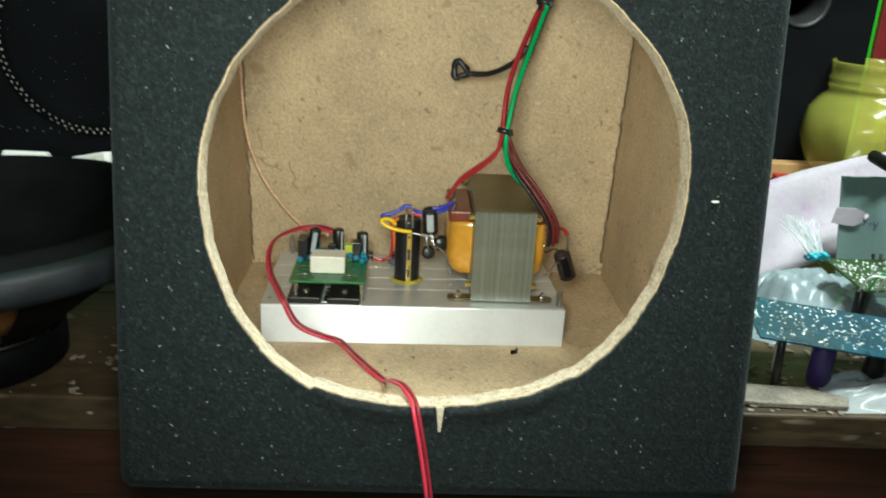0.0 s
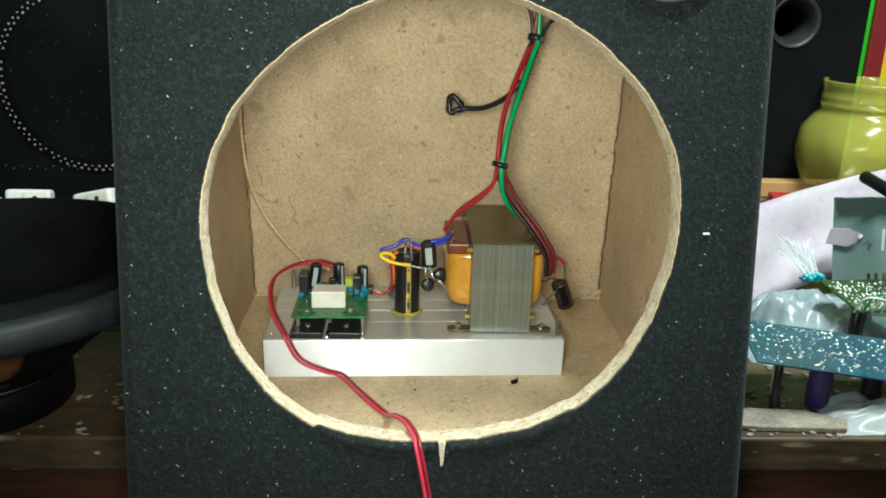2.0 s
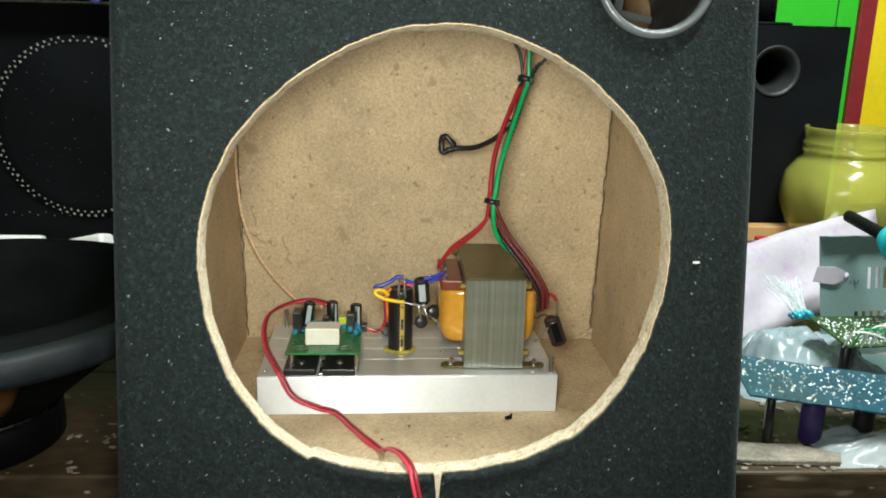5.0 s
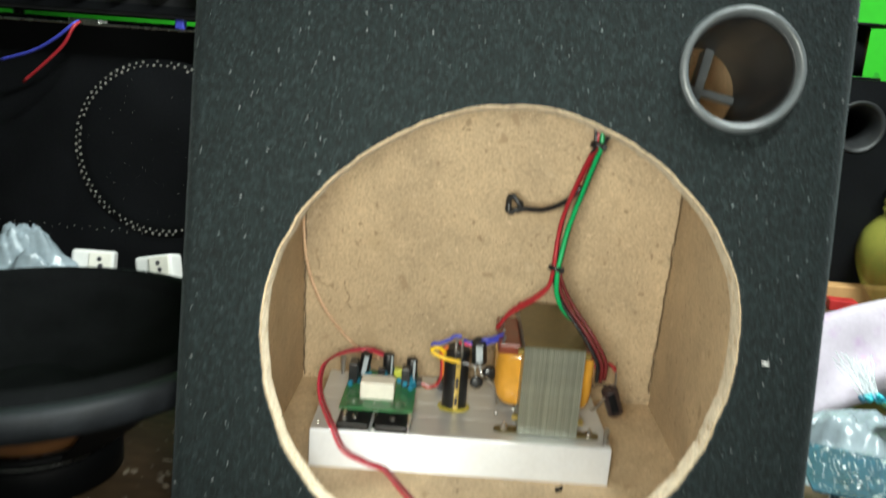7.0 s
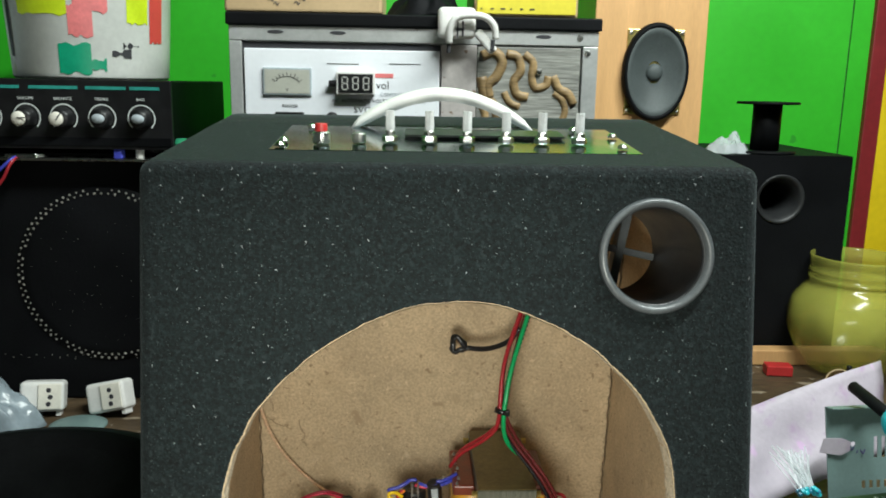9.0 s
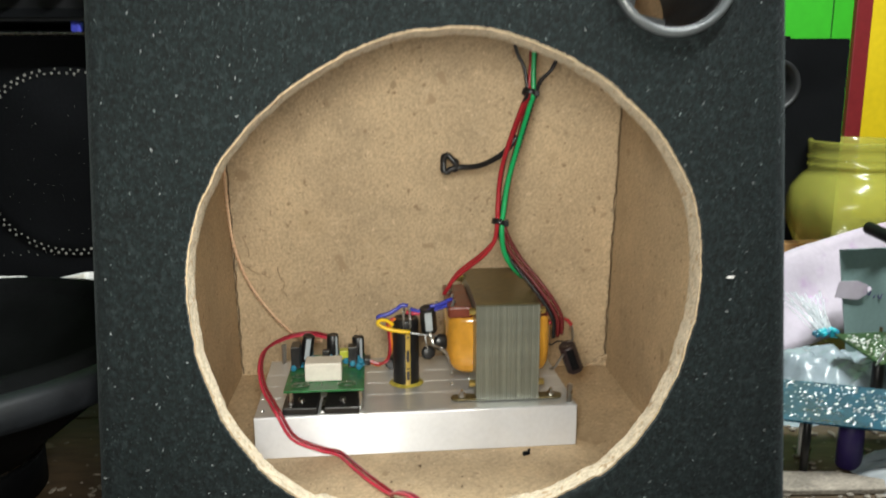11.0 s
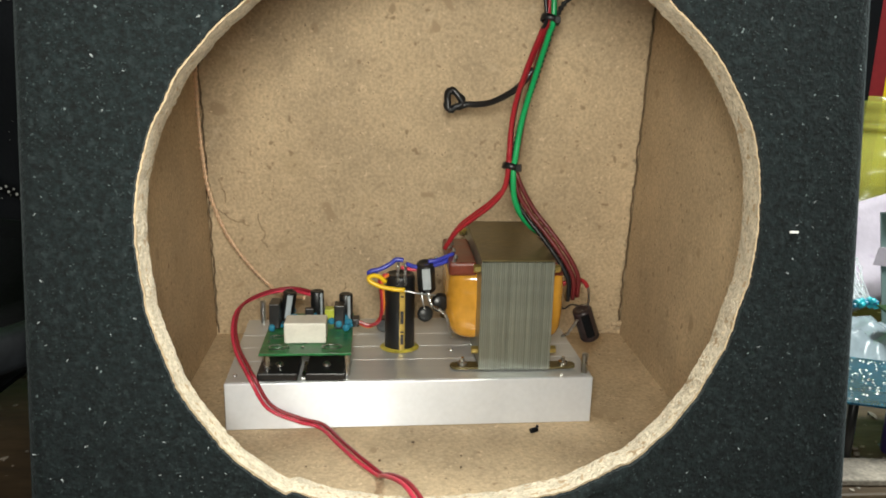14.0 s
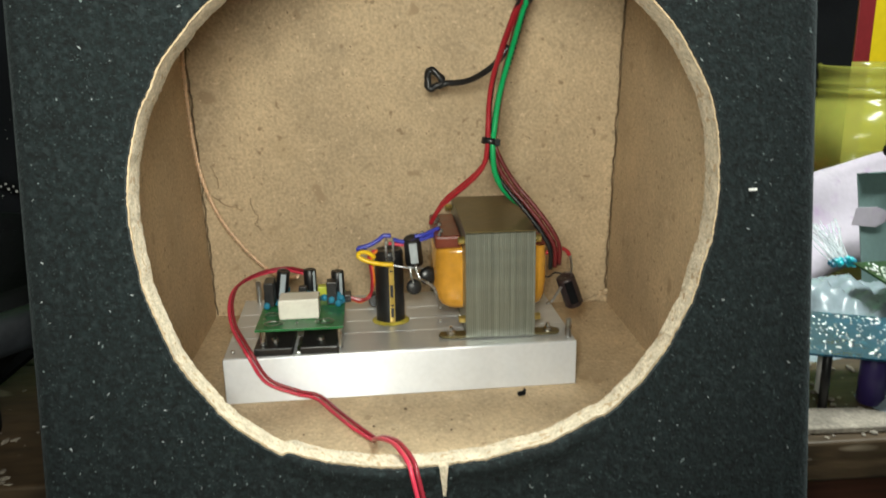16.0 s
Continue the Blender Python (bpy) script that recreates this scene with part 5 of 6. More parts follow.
tagged(part("red_lead", wire([(-0.44, 0.094, 0.0028), (-0.4, 0.0945, 0.0028), (-0.36, 0.0955, 0.0028), (-0.325, 0.099, 0.0028)], 0.0022, 7, 6), M_red, smooth=True), "short red wire on the bench edge", "wire")

# ---- behind the box: the rack case with the voltage regulator ----
rack = thing("rack_case", "grey metal equipment case with mixed front panels", "equipment case", (-0.02, 0.75, 0))
RY = 0.59
part("case", box(-0.246, 0.203, RY + 0.012, 0.93, 0.0005, 0.505, 0.002), M_rackgrey, rack)
part("frame_top", box(-0.246, 0.203, RY - 0.002, RY + 0.0115, 0.4885, 0.506, 0.001), M_rackgrey, rack, "scuffed grey top rail")
part("frame_side", box(-0.246, -0.231, RY - 0.002, RY + 0.0115, 0.0005, 0.488, 0.001), M_rackgrey, rack, "grey side rail")
part("frame_side", box(0.184, 0.203, RY - 0.002, RY + 0.0115, 0.0005, 0.488, 0.001), M_rackgrey, rack, "grey side rail")
part("cover", box(-0.249, 0.206, RY - 0.006, 0.93, 0.5065, 0.5215, 0.002), M_blackmatt, rack, "black top cover")
for x in (-0.19, -0.115, 0.135):
    part("slot", lathe([(0, 0.0006), (0.009, 0.0006), (0.01, 0)], (x, RY - 0.002, 0.499), (0, -1, 0), 18, sy=0.22), M_ink, rack, "dark slotted hole")
for x, z in ((0.18, 0.4985), (0.19, 0.48)):
    part("screw", lathe([(0, 0.002), (0.003, 0.0016), (0.0042, 0)], (x, RY - 0.002, z), (0, -1, 0), 14), M_steel, rack, "bright screw")
panel = part("regulator_panel", box(-0.2285, 0.0085, RY - 0.003, RY + 0.0115, 0.34, 0.4795, 0.0012), M_panelwhite, rack, "white voltage regulator front")
part("panel_gap", box(-0.2305, 0.0095, RY + 0.002, RY + 0.0117, 0.335, 0.4865), M_ink, rack, "dark gap round the panel")
meter = part("meter", box(-0.206, -0.147, RY - 0.0062, RY - 0.0031, 0.418, 0.451, 0.001), M_grey, panel, "grey meter bezel")
part("dial", box(-0.2035, -0.1495, RY - 0.0069, RY - 0.0063, 0.4205, 0.4485), M_dial, meter, "pale dial")
for k in range(9):
    a = radians(145 - 110 * k / 8)
    c, s_ = math.cos(a), math.sin(a)
    part("scale_mark", box(-0.0004, 0.0004, RY - 0.0074, RY - 0.007, 0.0, 0.004 if k % 2 == 0 else 0.0026), M_ink, meter, move=Matrix.Translation((-0.1765 + 0.018 * c, 0, 0.426 + 0.0155 * s_)) @ Matrix.Rotation(math.pi / 2 - a, 4, "Y"))
arc = [(-0.1765 + 0.017 * math.cos(radians(150 - 12 * k)), RY - 0.0072, 0.4265 + 0.014 * math.sin(radians(150 - 12 * k))) for k in range(11)]
part("scale_arc", wire(arc, 0.0003, 5, 2), M_ink, meter)
text("V", 0.006, facing(-0.1765, RY - 0.0071, 0.4245), M_ink, meter)
text("POWER", 0.0055, facing(-0.174, RY - 0.0033, 0.405), M_ink, panel)
sw = part("power_switch", box(-0.192, -0.157, RY - 0.0065, RY - 0.0031, 0.376, 0.398, 0.001), M_black, panel, "black switch bezel")
part("rocker", box(-0.185, -0.16, RY - 0.009, RY - 0.0066, 0.381, 0.395, 0.0015), M_bobbin, sw, "dark red rocker")
part("pilot_lamp", lathe([(0, 0.006), (0.004, 0.005), (0.007, 0.0015), (0.0078, 0)], (-0.123, RY - 0.003, 0.391), (0, -1, 0), 22), M_black, panel, "black round button", True)
text("AC. AUTOMATIC VOLTAGE REGULATOR", 0.0062, facing(-0.066, RY - 0.0033, 0.4125), M_ink, panel)
text("SVC-1000", 0.0105, facing(-0.072, RY - 0.0033, 0.4015), M_ink, panel, wide=1.15)
text("CONTROL", 0.0058, facing(-0.05, RY - 0.0033, 0.4205), M_grey, panel)
text("vol", 0.0135, facing(-0.061, RY - 0.0033, 0.4315), M_ink, panel)
part("brand_bar", box(-0.098, -0.048, RY - 0.0036, RY - 0.0031, 0.4408, 0.4458), M_pinks, panel, "red unreadable printed name")
for x0, x1, z in ((-0.128, -0.09, 0.4565), (-0.053, -0.015, 0.4575), (-0.118, -0.005, 0.3935)):
    part("rule", box(x0, x1, RY - 0.0036, RY - 0.0031, z - 0.0004, z + 0.0004), M_ink, panel, "thin printed rule")
volt = part("voltmeter", box(-0.1165, -0.07, 0.5745, RY - 0.0031, 0.4205, 0.447, 0.001), M_white, panel, "small digital voltmeter stuck on")
part("window", box(-0.114, -0.0725, 0.5738, 0.5744, 0.4225, 0.4445), M_black, volt, "black display window")
seg_m = mat("unlit_segments", (0.5, 0.5, 0.46), 0.5, vary=0.08, scale=60, fine=200, bump=0)
for k in range(3):
    cx, cz, sw_, sh = -0.106 + 0.0128 * k, 0.4335, 0.0032, 0.0073
    for x0, x1, z0, z1 in ((-1, 1, sh - 0.0007, sh + 0.0007), (-1, 1, -0.0007, 0.0007), (-1, 1, -sh - 0.0007, -sh + 0.0007)):
        part("segment", box(cx - sw_ + 0.0006, cx + sw_ - 0.0006, 0.5732, 0.5737, cz + z0, cz + z1), seg_m, volt)
    for s_ in (-1, 1):
        for z0, z1 in ((0.0006, sh - 0.0006), (-sh + 0.0006, -0.0006)):
            part("segment", box(cx + s_ * sw_ - 0.0007, cx + s_ * sw_ + 0.0007, 0.5732, 0.5737, cz + z0, cz + z1), seg_m, volt)
part("meter_lead", rod((-0.126, 0.581, 0.433), (-0.1166, 0.581, 0.433), 0.0038), M_black, volt, "black lead stub")
for child in panel.children:
    child.location.z += 0.006
part("blank_plate", box(0.0105, 0.0535, RY - 0.0035, RY + 0.0115, 0.34, 0.4875, 0.0008), M_oldplate, rack, "speckled old blank plate")
carved = part("carved_panel", box(0.0545, 0.1815, RY - 0.002, RY + 0.0115, 0.34, 0.486, 0.001), M_carvedbase, rack, "bluish-grey carved wooden panel")
for pts, r in (([(0.06, 0.475), (0.075, 0.48), (0.085, 0.468), (0.078, 0.45), (0.068, 0.44), (0.07, 0.425)], 0.006), ([(0.09, 0.478), (0.104, 0.474), (0.108, 0.458), (0.1, 0.445), (0.104, 0.43), (0.118, 0.426)], 0.0055),
               ([(0.112, 0.478), (0.123, 0.468), (0.122, 0.45), (0.127, 0.438), (0.14, 0.441), (0.143, 0.452)], 0.005), ([(0.06, 0.45), (0.064, 0.43), (0.076, 0.415), (0.083, 0.395), (0.083, 0.37)], 0.006),
               ([(0.088, 0.432), (0.095, 0.42), (0.108, 0.414)], 0.0045), ([(0.148, 0.452), (0.156, 0.437), (0.168, 0.431), (0.175, 0.418)], 0.0055), ([(0.15, 0.432), (0.16, 0.424), (0.165, 0.41), (0.16, 0.395)], 0.0045), ([(0.06, 0.42), (0.066, 0.4), (0.064, 0.375)], 0.005)):
    part("scroll", wire([(x, RY + 0.0005, z) for x, z in pts], r * 1.15, 8, 5), M_carved, carved, "brown carved scroll", True)
part("nail", lathe([(0, 0.003), (0.003, 0.0022), (0.0042, 0)], (0.1305, RY - 0.004, 0.457), (0, -1, 0), 14), M_steel, carved, "bright nail head")

tan = thing("tan_case", "tan plastic case with dark handwriting on the rack", "case", (-0.155, 0.66, 0.5216))
part("shell", box(-0.252, -0.062, 0.596, 0.76, 0.522, 0.57, 0.004, 3), M_tan, tan)
for k, (x, z) in enumerate(((-0.196, 0.536), (-0.19, 0.5315), (-0.165, 0.5325), (-0.158, 0.537))):
    part("scribble", wire([(x - 0.003, 0.5955, z), (x, 0.5955, z + 0.003), (x + 0.002, 0.5955, z - 0.001), (x + 0.004, 0.5955, z + 0.002)], 0.0006, 5, 4), M_ink, tan, "dark ink scribble")
ycase = thing("yellow_case", "yellow boxed unit on the rack", "case", (0.115, 0.66, 0.5216))
part("shell", box(0.05, 0.178, 0.6, 0.74, 0.522, 0.57, 0.003), M_tan, ycase)
part("face", box(0.053, 0.175, 0.5975, 0.5995, 0.5255, 0.567, 0.001), M_ypanel, ycase, "yellow front face")
for k in range(6):
    part("print_mark", box(0.058 + 0.012 * k, 0.06 + 0.012 * k + 0.002 * (k % 3), 0.5968, 0.5974, 0.531, 0.5325), M_ink, ycase)
cord = thing("power_plug", "white mains plug and cord hanging over the rack", "plug", (0.04, 0.57, 0.52))
part("body", box(0.005, 0.05, 0.562, 0.5835, 0.494, 0.53, 0.006, 3), M_white, cord, smooth=True)
part("cord", wire([(0.018, 0.56, 0.488), (0.019, 0.556, 0.505), (0.026, 0.554, 0.5165), (0.042, 0.553, 0.52), (0.06, 0.554, 0.518), (0.071, 0.557, 0.508), (0.073, 0.56, 0.494)], 0.0042, 10, 6), M_white, cord, "white cord loop", True)
part("arm", box(-0.0055, 0.0055, -0.006, 0.006, -0.016, 0.016, 0.003), M_white, cord, move=pose(0.062, 0.567, 0.491, 0, -42, 0))
part("pin", rod((0.018, 0.561, 0.49), (0.018, 0.561, 0.477), 0.0024), M_ink, cord, "dark plug pin")
part("pin", rod((0.07, 0.561, 0.493), (0.07, 0.561, 0.48), 0.0024), M_ink, cord, "dark plug pin")
part("clip_mark", box(0.026, 0.036, 0.5605, 0.5618, 0.503, 0.5055), M_ink, cord, "dark moulded mark")
part("clip_mark", box(0.0272, 0.029, 0.5605, 0.5618, 0.494, 0.514), M_ink, cord, "dark moulded mark")
part("clip_mark", box(0.0335, 0.0353, 0.5605, 0.5618, 0.496, 0.514), M_ink, cord, "dark moulded mark")
crumple("cable_coil", "dark coil of cable between the cases", "cable", -0.005, 0.66, 0.05, 0.05, 0.05, M_blackmatt, 6.0, 36, 0.522)

# plywood box with an oval loudspeaker
ply = thing("plywood_speaker", "light plywood box with a grey oval loudspeaker", "loudspeaker", (0.367, 0.97, 0))
part("box_body", box(0.276, 0.458, 0.9, 1.06, 0.0005, 0.6, 0.002), M_cartonwood, ply, "varnished orange plywood box")
part("speaker_flange", box(0.329, 0.421, 0.8968, 0.8995, 0.397, 0.531, 0.001), M_brass, ply, "brassy corner flange")
part("speaker_rim", lathe([(0.046, 0.012), (0.0485, 0.0165), (0.0515, 0.0155), (0.053, 0.011), (0.053, 0.0)], (0.375, 0.8968, 0.464), (0, -1, 0), 48, sy=1.46), M_blackmatt, ply, "black oval rim", True)
part("oval_cone", lathe([(0.0475, 0.014), (0.044, 0.0155), (0.041, 0.0125), (0.018, 0.0015), (0.012, 0.001)], (0.375, 0.8968, 0.464), (0, -1, 0), 48, sy=1.46), M_ovcone, ply, "grey paper cone", True)
part("dust_cap", lathe([(0.014, 0.0012), (0.0125, 0.005), (0.007, 0.0075), (0, 0.0082)], (0.375, 0.8968, 0.464), (0, -1, 0), 28), M_ovcone, ply, "grey domed cap", True)
for x, z in ((0.3335, 0.402), (0.4165, 0.402), (0.3335, 0.526), (0.4165, 0.526)):
    part("screw", lathe([(0, 0.003), (0.0025, 0.0022), (0.0038, 0)], (x, 0.8968, z), (0, -1, 0), 12), M_steel, ply, "bright screw")

ply.location.x -= 0.01

# black cabinet with a round port, and what lies on it
cab2 = thing("ported_cabinet", "black loudspeaker cabinet with a round port", "speaker cabinet", (0.6, 0.96, 0))
port_loop = [(0.59 + 0.036 * math.cos(2 * math.pi * k / 40), 0.268 + 0.036 * math.sin(2 * math.pi * k / 40)) for k in range(40)]
bm = bmesh.new()
for loop in (rounded(0.47, 0.702, 0.0006, 0.338, 0.003, 3), port_loop):
    vs = [bm.verts.new((a, 0.84, b)) for a, b in loop]
    for k in range(len(vs)):
        bm.edges.new((vs[k], vs[(k + 1) % len(vs)]))
bmesh.ops.triangle_fill(bm, edges=bm.edges[:], use_beauty=True)
g = bmesh.ops.extrude_face_region(bm, geom=bm.faces[:])
for v in g["geom"]:
    if isinstance(v, bmesh.types.BMVert):
        v.co.y = 0.852
part("front_board", bm, M_blackmatt, cab2)
for x0 in (0.47, 0.69):
    part("side_board", box(x0, x0 + 0.012, 0.8522, 1.1, 0.0006, 0.338, 0.001), M_blackmatt, cab2)
part("top_board", box(0.4825, 0.6895, 0.8522, 1.1, 0.326, 0.338, 0.001), M_blackmatt, cab2)
part("back_board", box(0.4825, 0.6895, 1.088, 1.1, 0.0006, 0.3258), M_blackmatt, cab2)
part("port_flare", lathe([(0.024, -0.07), (0.0245, -0.03), (0.027, -0.015), (0.033, -0.002), (0.038, 0.0025), (0.04, 0.001), (0.0385, -0.0005)], (0.59, 0.84, 0.268), (0, -1, 0), 44), M_port, cab2, "flared glossy black port", True)
cab2.location.x -= 0.024
spool = thing("wire_spool", "empty black plastic wire spool", "spool", (0.562, 0.89, 0.338))
for z in (0.3385, 0.4165):
    part("flange", lathe([(0.01, 0), (0.048, 0), (0.049, 0.0015), (0.048, 0.004), (0.01, 0.004), (0.01, 0)], (0.562, 0.89, z), seg=40), M_blackmatt, spool, "thin round flange", True)
part("core", lathe([(0.011, 0), (0.0225, 0), (0.0225, 0.073), (0.011, 0.073), (0.011, 0)], (0.562, 0.89, 0.343), seg=32), M_blackmatt, spool, "round core", True)
spool.location.x -= 0.008
crumple("film_bag", "clear crumpled plastic bag beside the spool", "bag", 0.492, 0.885, 0.035, 0.03, 0.03, M_clear, 9.0, 36, 0.3382)

# ---- the cluttered end of the bench ----
jar = thing("candy_jar", "round translucent yellow plastic jar without a lid", "jar", (0.688, 0.79, 0))
prof = [(0, 0.0008), (0.052, 0.0008), (0.062, 0.006), (0.081, 0.034), (0.0935, 0.066), (0.0965, 0.09), (0.091, 0.115), (0.076, 0.134), (0.0675, 0.141), (0.0665, 0.147)]
bm = lathe(prof + [(0.0648, 0.147), (0.0655, 0.141), (0.074, 0.133), (0.089, 0.115), (0.0947, 0.09), (0.0917, 0.066), (0.0795, 0.036), (0.061, 0.009), (0, 0.003)], (0.688, 0.79, 0), seg=96)
for v in bm.verts:
    d = Vector((v.co.x - 0.688, v.co.y - 0.79, 0))
    a = math.atan2(d.y, d.x)
    if 0.02 < v.co.z < 0.13:
        f = 1 + 0.022 * math.sin(9 * a + 55 * v.co.z) * math.sin(math.pi * (v.co.z - 0.02) / 0.11)
        v.co.x, v.co.y = 0.688 + d.x * f, 0.79 + d.y * f
part("bowl", bm, M_jar, jar, "swirled translucent yellow bowl", True)
part("neck", lathe([(0.0667, 0.147), (0.0695, 0.149), (0.0695, 0.153), (0.0672, 0.156), (0.0695, 0.16), (0.0695, 0.164), (0.0672, 0.168), (0.0685, 0.176), (0.0705, 0.185), (0.069, 0.1875), (0.067, 0.186), (0.0655, 0.147), (0.0667, 0.147)], (0.688, 0.79, 0), seg=64), M_jar, jar, "ribbed yellow neck", True)

jar.location.x -= 0.01

# folded sheet metal chassis
ch = thing("amplifier_chassis", "grey-green folded steel chassis with vent slots", "chassis", (0.47, 0.34, 0))
CM = pose(0.411, 0.321, 0.0, -14, 0, 6)
slots = [[(0.055 + 0.009 * k + dx, 0.078 + dz) for dx, dz in ((-0.0022, -0.011), (0.0022, -0.011), (0.0034, 0.011), (-0.001, 0.011))] for k in range(4)]
slots += [[(0.04 + 0.0085 * k + dx, 0.04 + dz) for dx, dz in ((-0.0022, -0.004), (0.0022, -0.004), (0.0022, 0.004), (-0.0022, 0.004))] for k in range(14)]
slots += [[(0.03 + 0.003 * math.cos(k * math.pi / 4), 0.082 + 0.003 * math.sin(k * math.pi / 4)) for k in range(8)]]
bm = bmesh.new()
for loop in [[(0, 0.0), (0.3, 0.0), (0.3, 0.122), (0, 0.122)]] + slots:
    vs = [bm.verts.new((a, 0, b)) for a, b in loop]
    for k in range(len(vs)):
        bm.edges.new((vs[k], vs[(k + 1) % len(vs)]))
bmesh.ops.triangle_fill(bm, edges=bm.edges[:], use_beauty=True)
g = bmesh.ops.extrude_face_region(bm, geom=bm.faces[:])
for v in g["geom"]:
    if isinstance(v, bmesh.types.BMVert):
        v.co.y = 0.0012
part("back_wall", bm, M_chassis, ch, "upright slotted wall", move=CM)
part("tray", box(0.412, 0.7, 0.22, 0.32, 0.0008, 0.002, 0.0003), M_chassis, ch, "flat tray", move=Matrix.Translation((0, 0, 0)))
part("lip", box(0, 0.3, -0.0135, -0.0004, 0.1208, 0.122), M_chassis, ch, "folded lip", move=CM)

# lilac paper slip, leaning on the chassis
bm = bmesh.new()
grid = []
for i in range(15):
    row = []
    for j in range(11):
        u, v = i / 14, j / 10
        p = Vector((0.326, 0.336, 0.004)).lerp(Vector((0.345, 0.405, 0.092)), v) + Vector((0.205, 0.09, 0.026)) * u
        bulge = 0.006 * noise.noise((u * 3, v * 3, 2.0)) + 0.006 * math.sin(3 * u)
        row.append(bm.verts.new(p + Vector((0, -bulge, bulge))))
    grid.append(row)
for i in range(14):
    for j in range(10):
        bm.faces.new((grid[i][j], grid[i + 1][j], grid[i + 1][j + 1], grid[i][j + 1]))
note = thing("paper_slip", "creased lilac paper slip with faint writing", "paper", (0.4, 0.35, 0.02))
sheet = part("sheet", bm, M_paper, note, smooth=True)
sol = sheet.modifiers.new("thickness", "SOLIDIFY")
sol.thickness = 0.0004
for k in range(3):
    bx = 0.418 + 0.012 * k
    part("scribble", wire([(bx, 0.3415, 0.079 - 0.004 * k), (bx + 0.004, 0.3445, 0.083 - 0.004 * k), (bx + 0.006, 0.3405, 0.0785 - 0.004 * k), (bx + 0.01, 0.344, 0.082 - 0.004 * k)], 0.0006, 5, 4), M_purple, note, "violet ink scribble")
tagged(part("paper_tag", prism([(0.415, 0.074), (0.438, 0.071), (0.447, 0.076), (0.447, 0.086), (0.437, 0.09), (0.418, 0.09)], 0.318, 0.3187, "y", bevel=0.0002), M_paper, move=Matrix.Translation((-0.016, 0.0175, 0.0))), "rounded lilac paper tag against the chassis", "paper")
box_w = tagged(part("white_box", box(-0.025, 0.025, -0.012, 0.012, 0.0005, 0.04, 0.002), M_white, move=pose(0.56, 0.56, 0, 0, 0, 15)), "small white carton behind the chassis", "carton")

# bundle of component legs in clear film, on a milky bag
crumple("component_bag", "milky plastic bag full of small parts", "bag", 0.362, 0.27, 0.085, 0.06, 0.048, M_bag, 12.0, 50)
legs = thing("led_bundle", "bundle of white-legged components with blue ends", "components", (0.39, 0.33, 0.05))
rng = random.Random(31)
for k in range(34):
    a = Vector((0.36 + 0.024 * rng.random(), 0.296 + 0.008 * rng.random(), 0.05 + 0.006 * rng.random()))
    b = Vector((0.345 + 0.0012 * k + 0.004 * rng.random(), 0.33 + 0.012 * rng.random(), 0.068 + 0.014 * rng.random()))
    m = a.lerp(b, 0.5) + Vector((rng.uniform(-0.003, 0.003), 0, rng.uniform(0, 0.003)))
    part("leg", wire([a, m, b], 0.0007, 5, 3), M_clear, legs, "clear plastic strip")
    if k % 2 == 0:
        part("blue_body", lathe([(0, 0), (0.0018, 0.0004), (0.0024, 0.002), (0.0022, 0.0045), (0, 0.0055)], a + Vector((0, -0.003, -0.003)), (0.1, -0.6, 0.5), 8), M_turq if k % 4 else M_comp, legs, "blue component body")

# boards lying on their parts
blue = thing("solder_side_board", "blue circuit board lying solder side up", "circuit board", (0.31, 0.15, 0))
BM = pose(0.246, 0.122, 0.046, 3, 5, -8)
sheetb = part("laminate", box(0, 0.15, 0, 0.075, 0, 0.0016, 0.0002), M_pcbblue, blue, move=BM)
rng = random.Random(17)
bm = bmesh.new()
for k in range(330):
    x, y_, s_ = rng.uniform(0.003, 0.147), rng.uniform(0.003, 0.072), rng.uniform(0.0006, 0.0013)
    lathe([(0, s_ * 0.9), (s_ * 0.6, s_ * 0.6), (s_, 0)], (x, y_, 0.0016), seg=6, bm=bm, sx=rng.choice((1, 1, 1, 2.2)))
tagged(part("solder_joints", bm, M_bulb, sheetb, "bright solder joints", True, BM), kind="stuff")
for x, y_, r, m in ((0.058, 0.025, 0.009, M_purple), (0.02, 0.01, 0.003, M_black), (0.03, 0.04, 0.004, M_white), (0.1, 0.03, 0.008, M_black), (0.128, 0.012, 0.006, M_redpl)):
    top = BM @ Vector((x, y_, 0))
    part("component", rod((top.x, top.y, 0.0006), (top.x, top.y, top.z - 0.0004), r, seg=20), m, blue, {M_purple: "violet capacitor can"}.get(m, ""), True)
gb = thing("green_junk_board", "green circuit board with solder dots and loose wires", "circuit board", (0.41, 0.225, 0.0))
GM = pose(0.372, 0.212, 0.05, 14, 6, 20)
gl = part("laminate", box(0, 0.1, 0, 0.05, 0, 0.0016, 0.0002), M_junk, gb, move=GM)
bm = bmesh.new()
for k in range(260):
    x, y_, s_ = rng.uniform(0.003, 0.097), rng.uniform(0.003, 0.047), rng.uniform(0.0007, 0.0014)
    lathe([(0, s_ * 0.9), (s_ * 0.6, s_ * 0.6), (s_, 0)], (x, y_, 0.0016), seg=6, bm=bm)
tagged(part("solder_joints", bm, M_bulb, gl, "bright solder joints", True, GM), kind="stuff")
for x, y_ in ((0.01, 0.01), (0.09, 0.01), (0.05, 0.04)):
    top = GM @ Vector((x, y_, 0))
    part("component", rod((top.x, top.y, 0.0024), (top.x, top.y, top.z - 0.0004), 0.005, seg=14), M_black, gb, "", True)
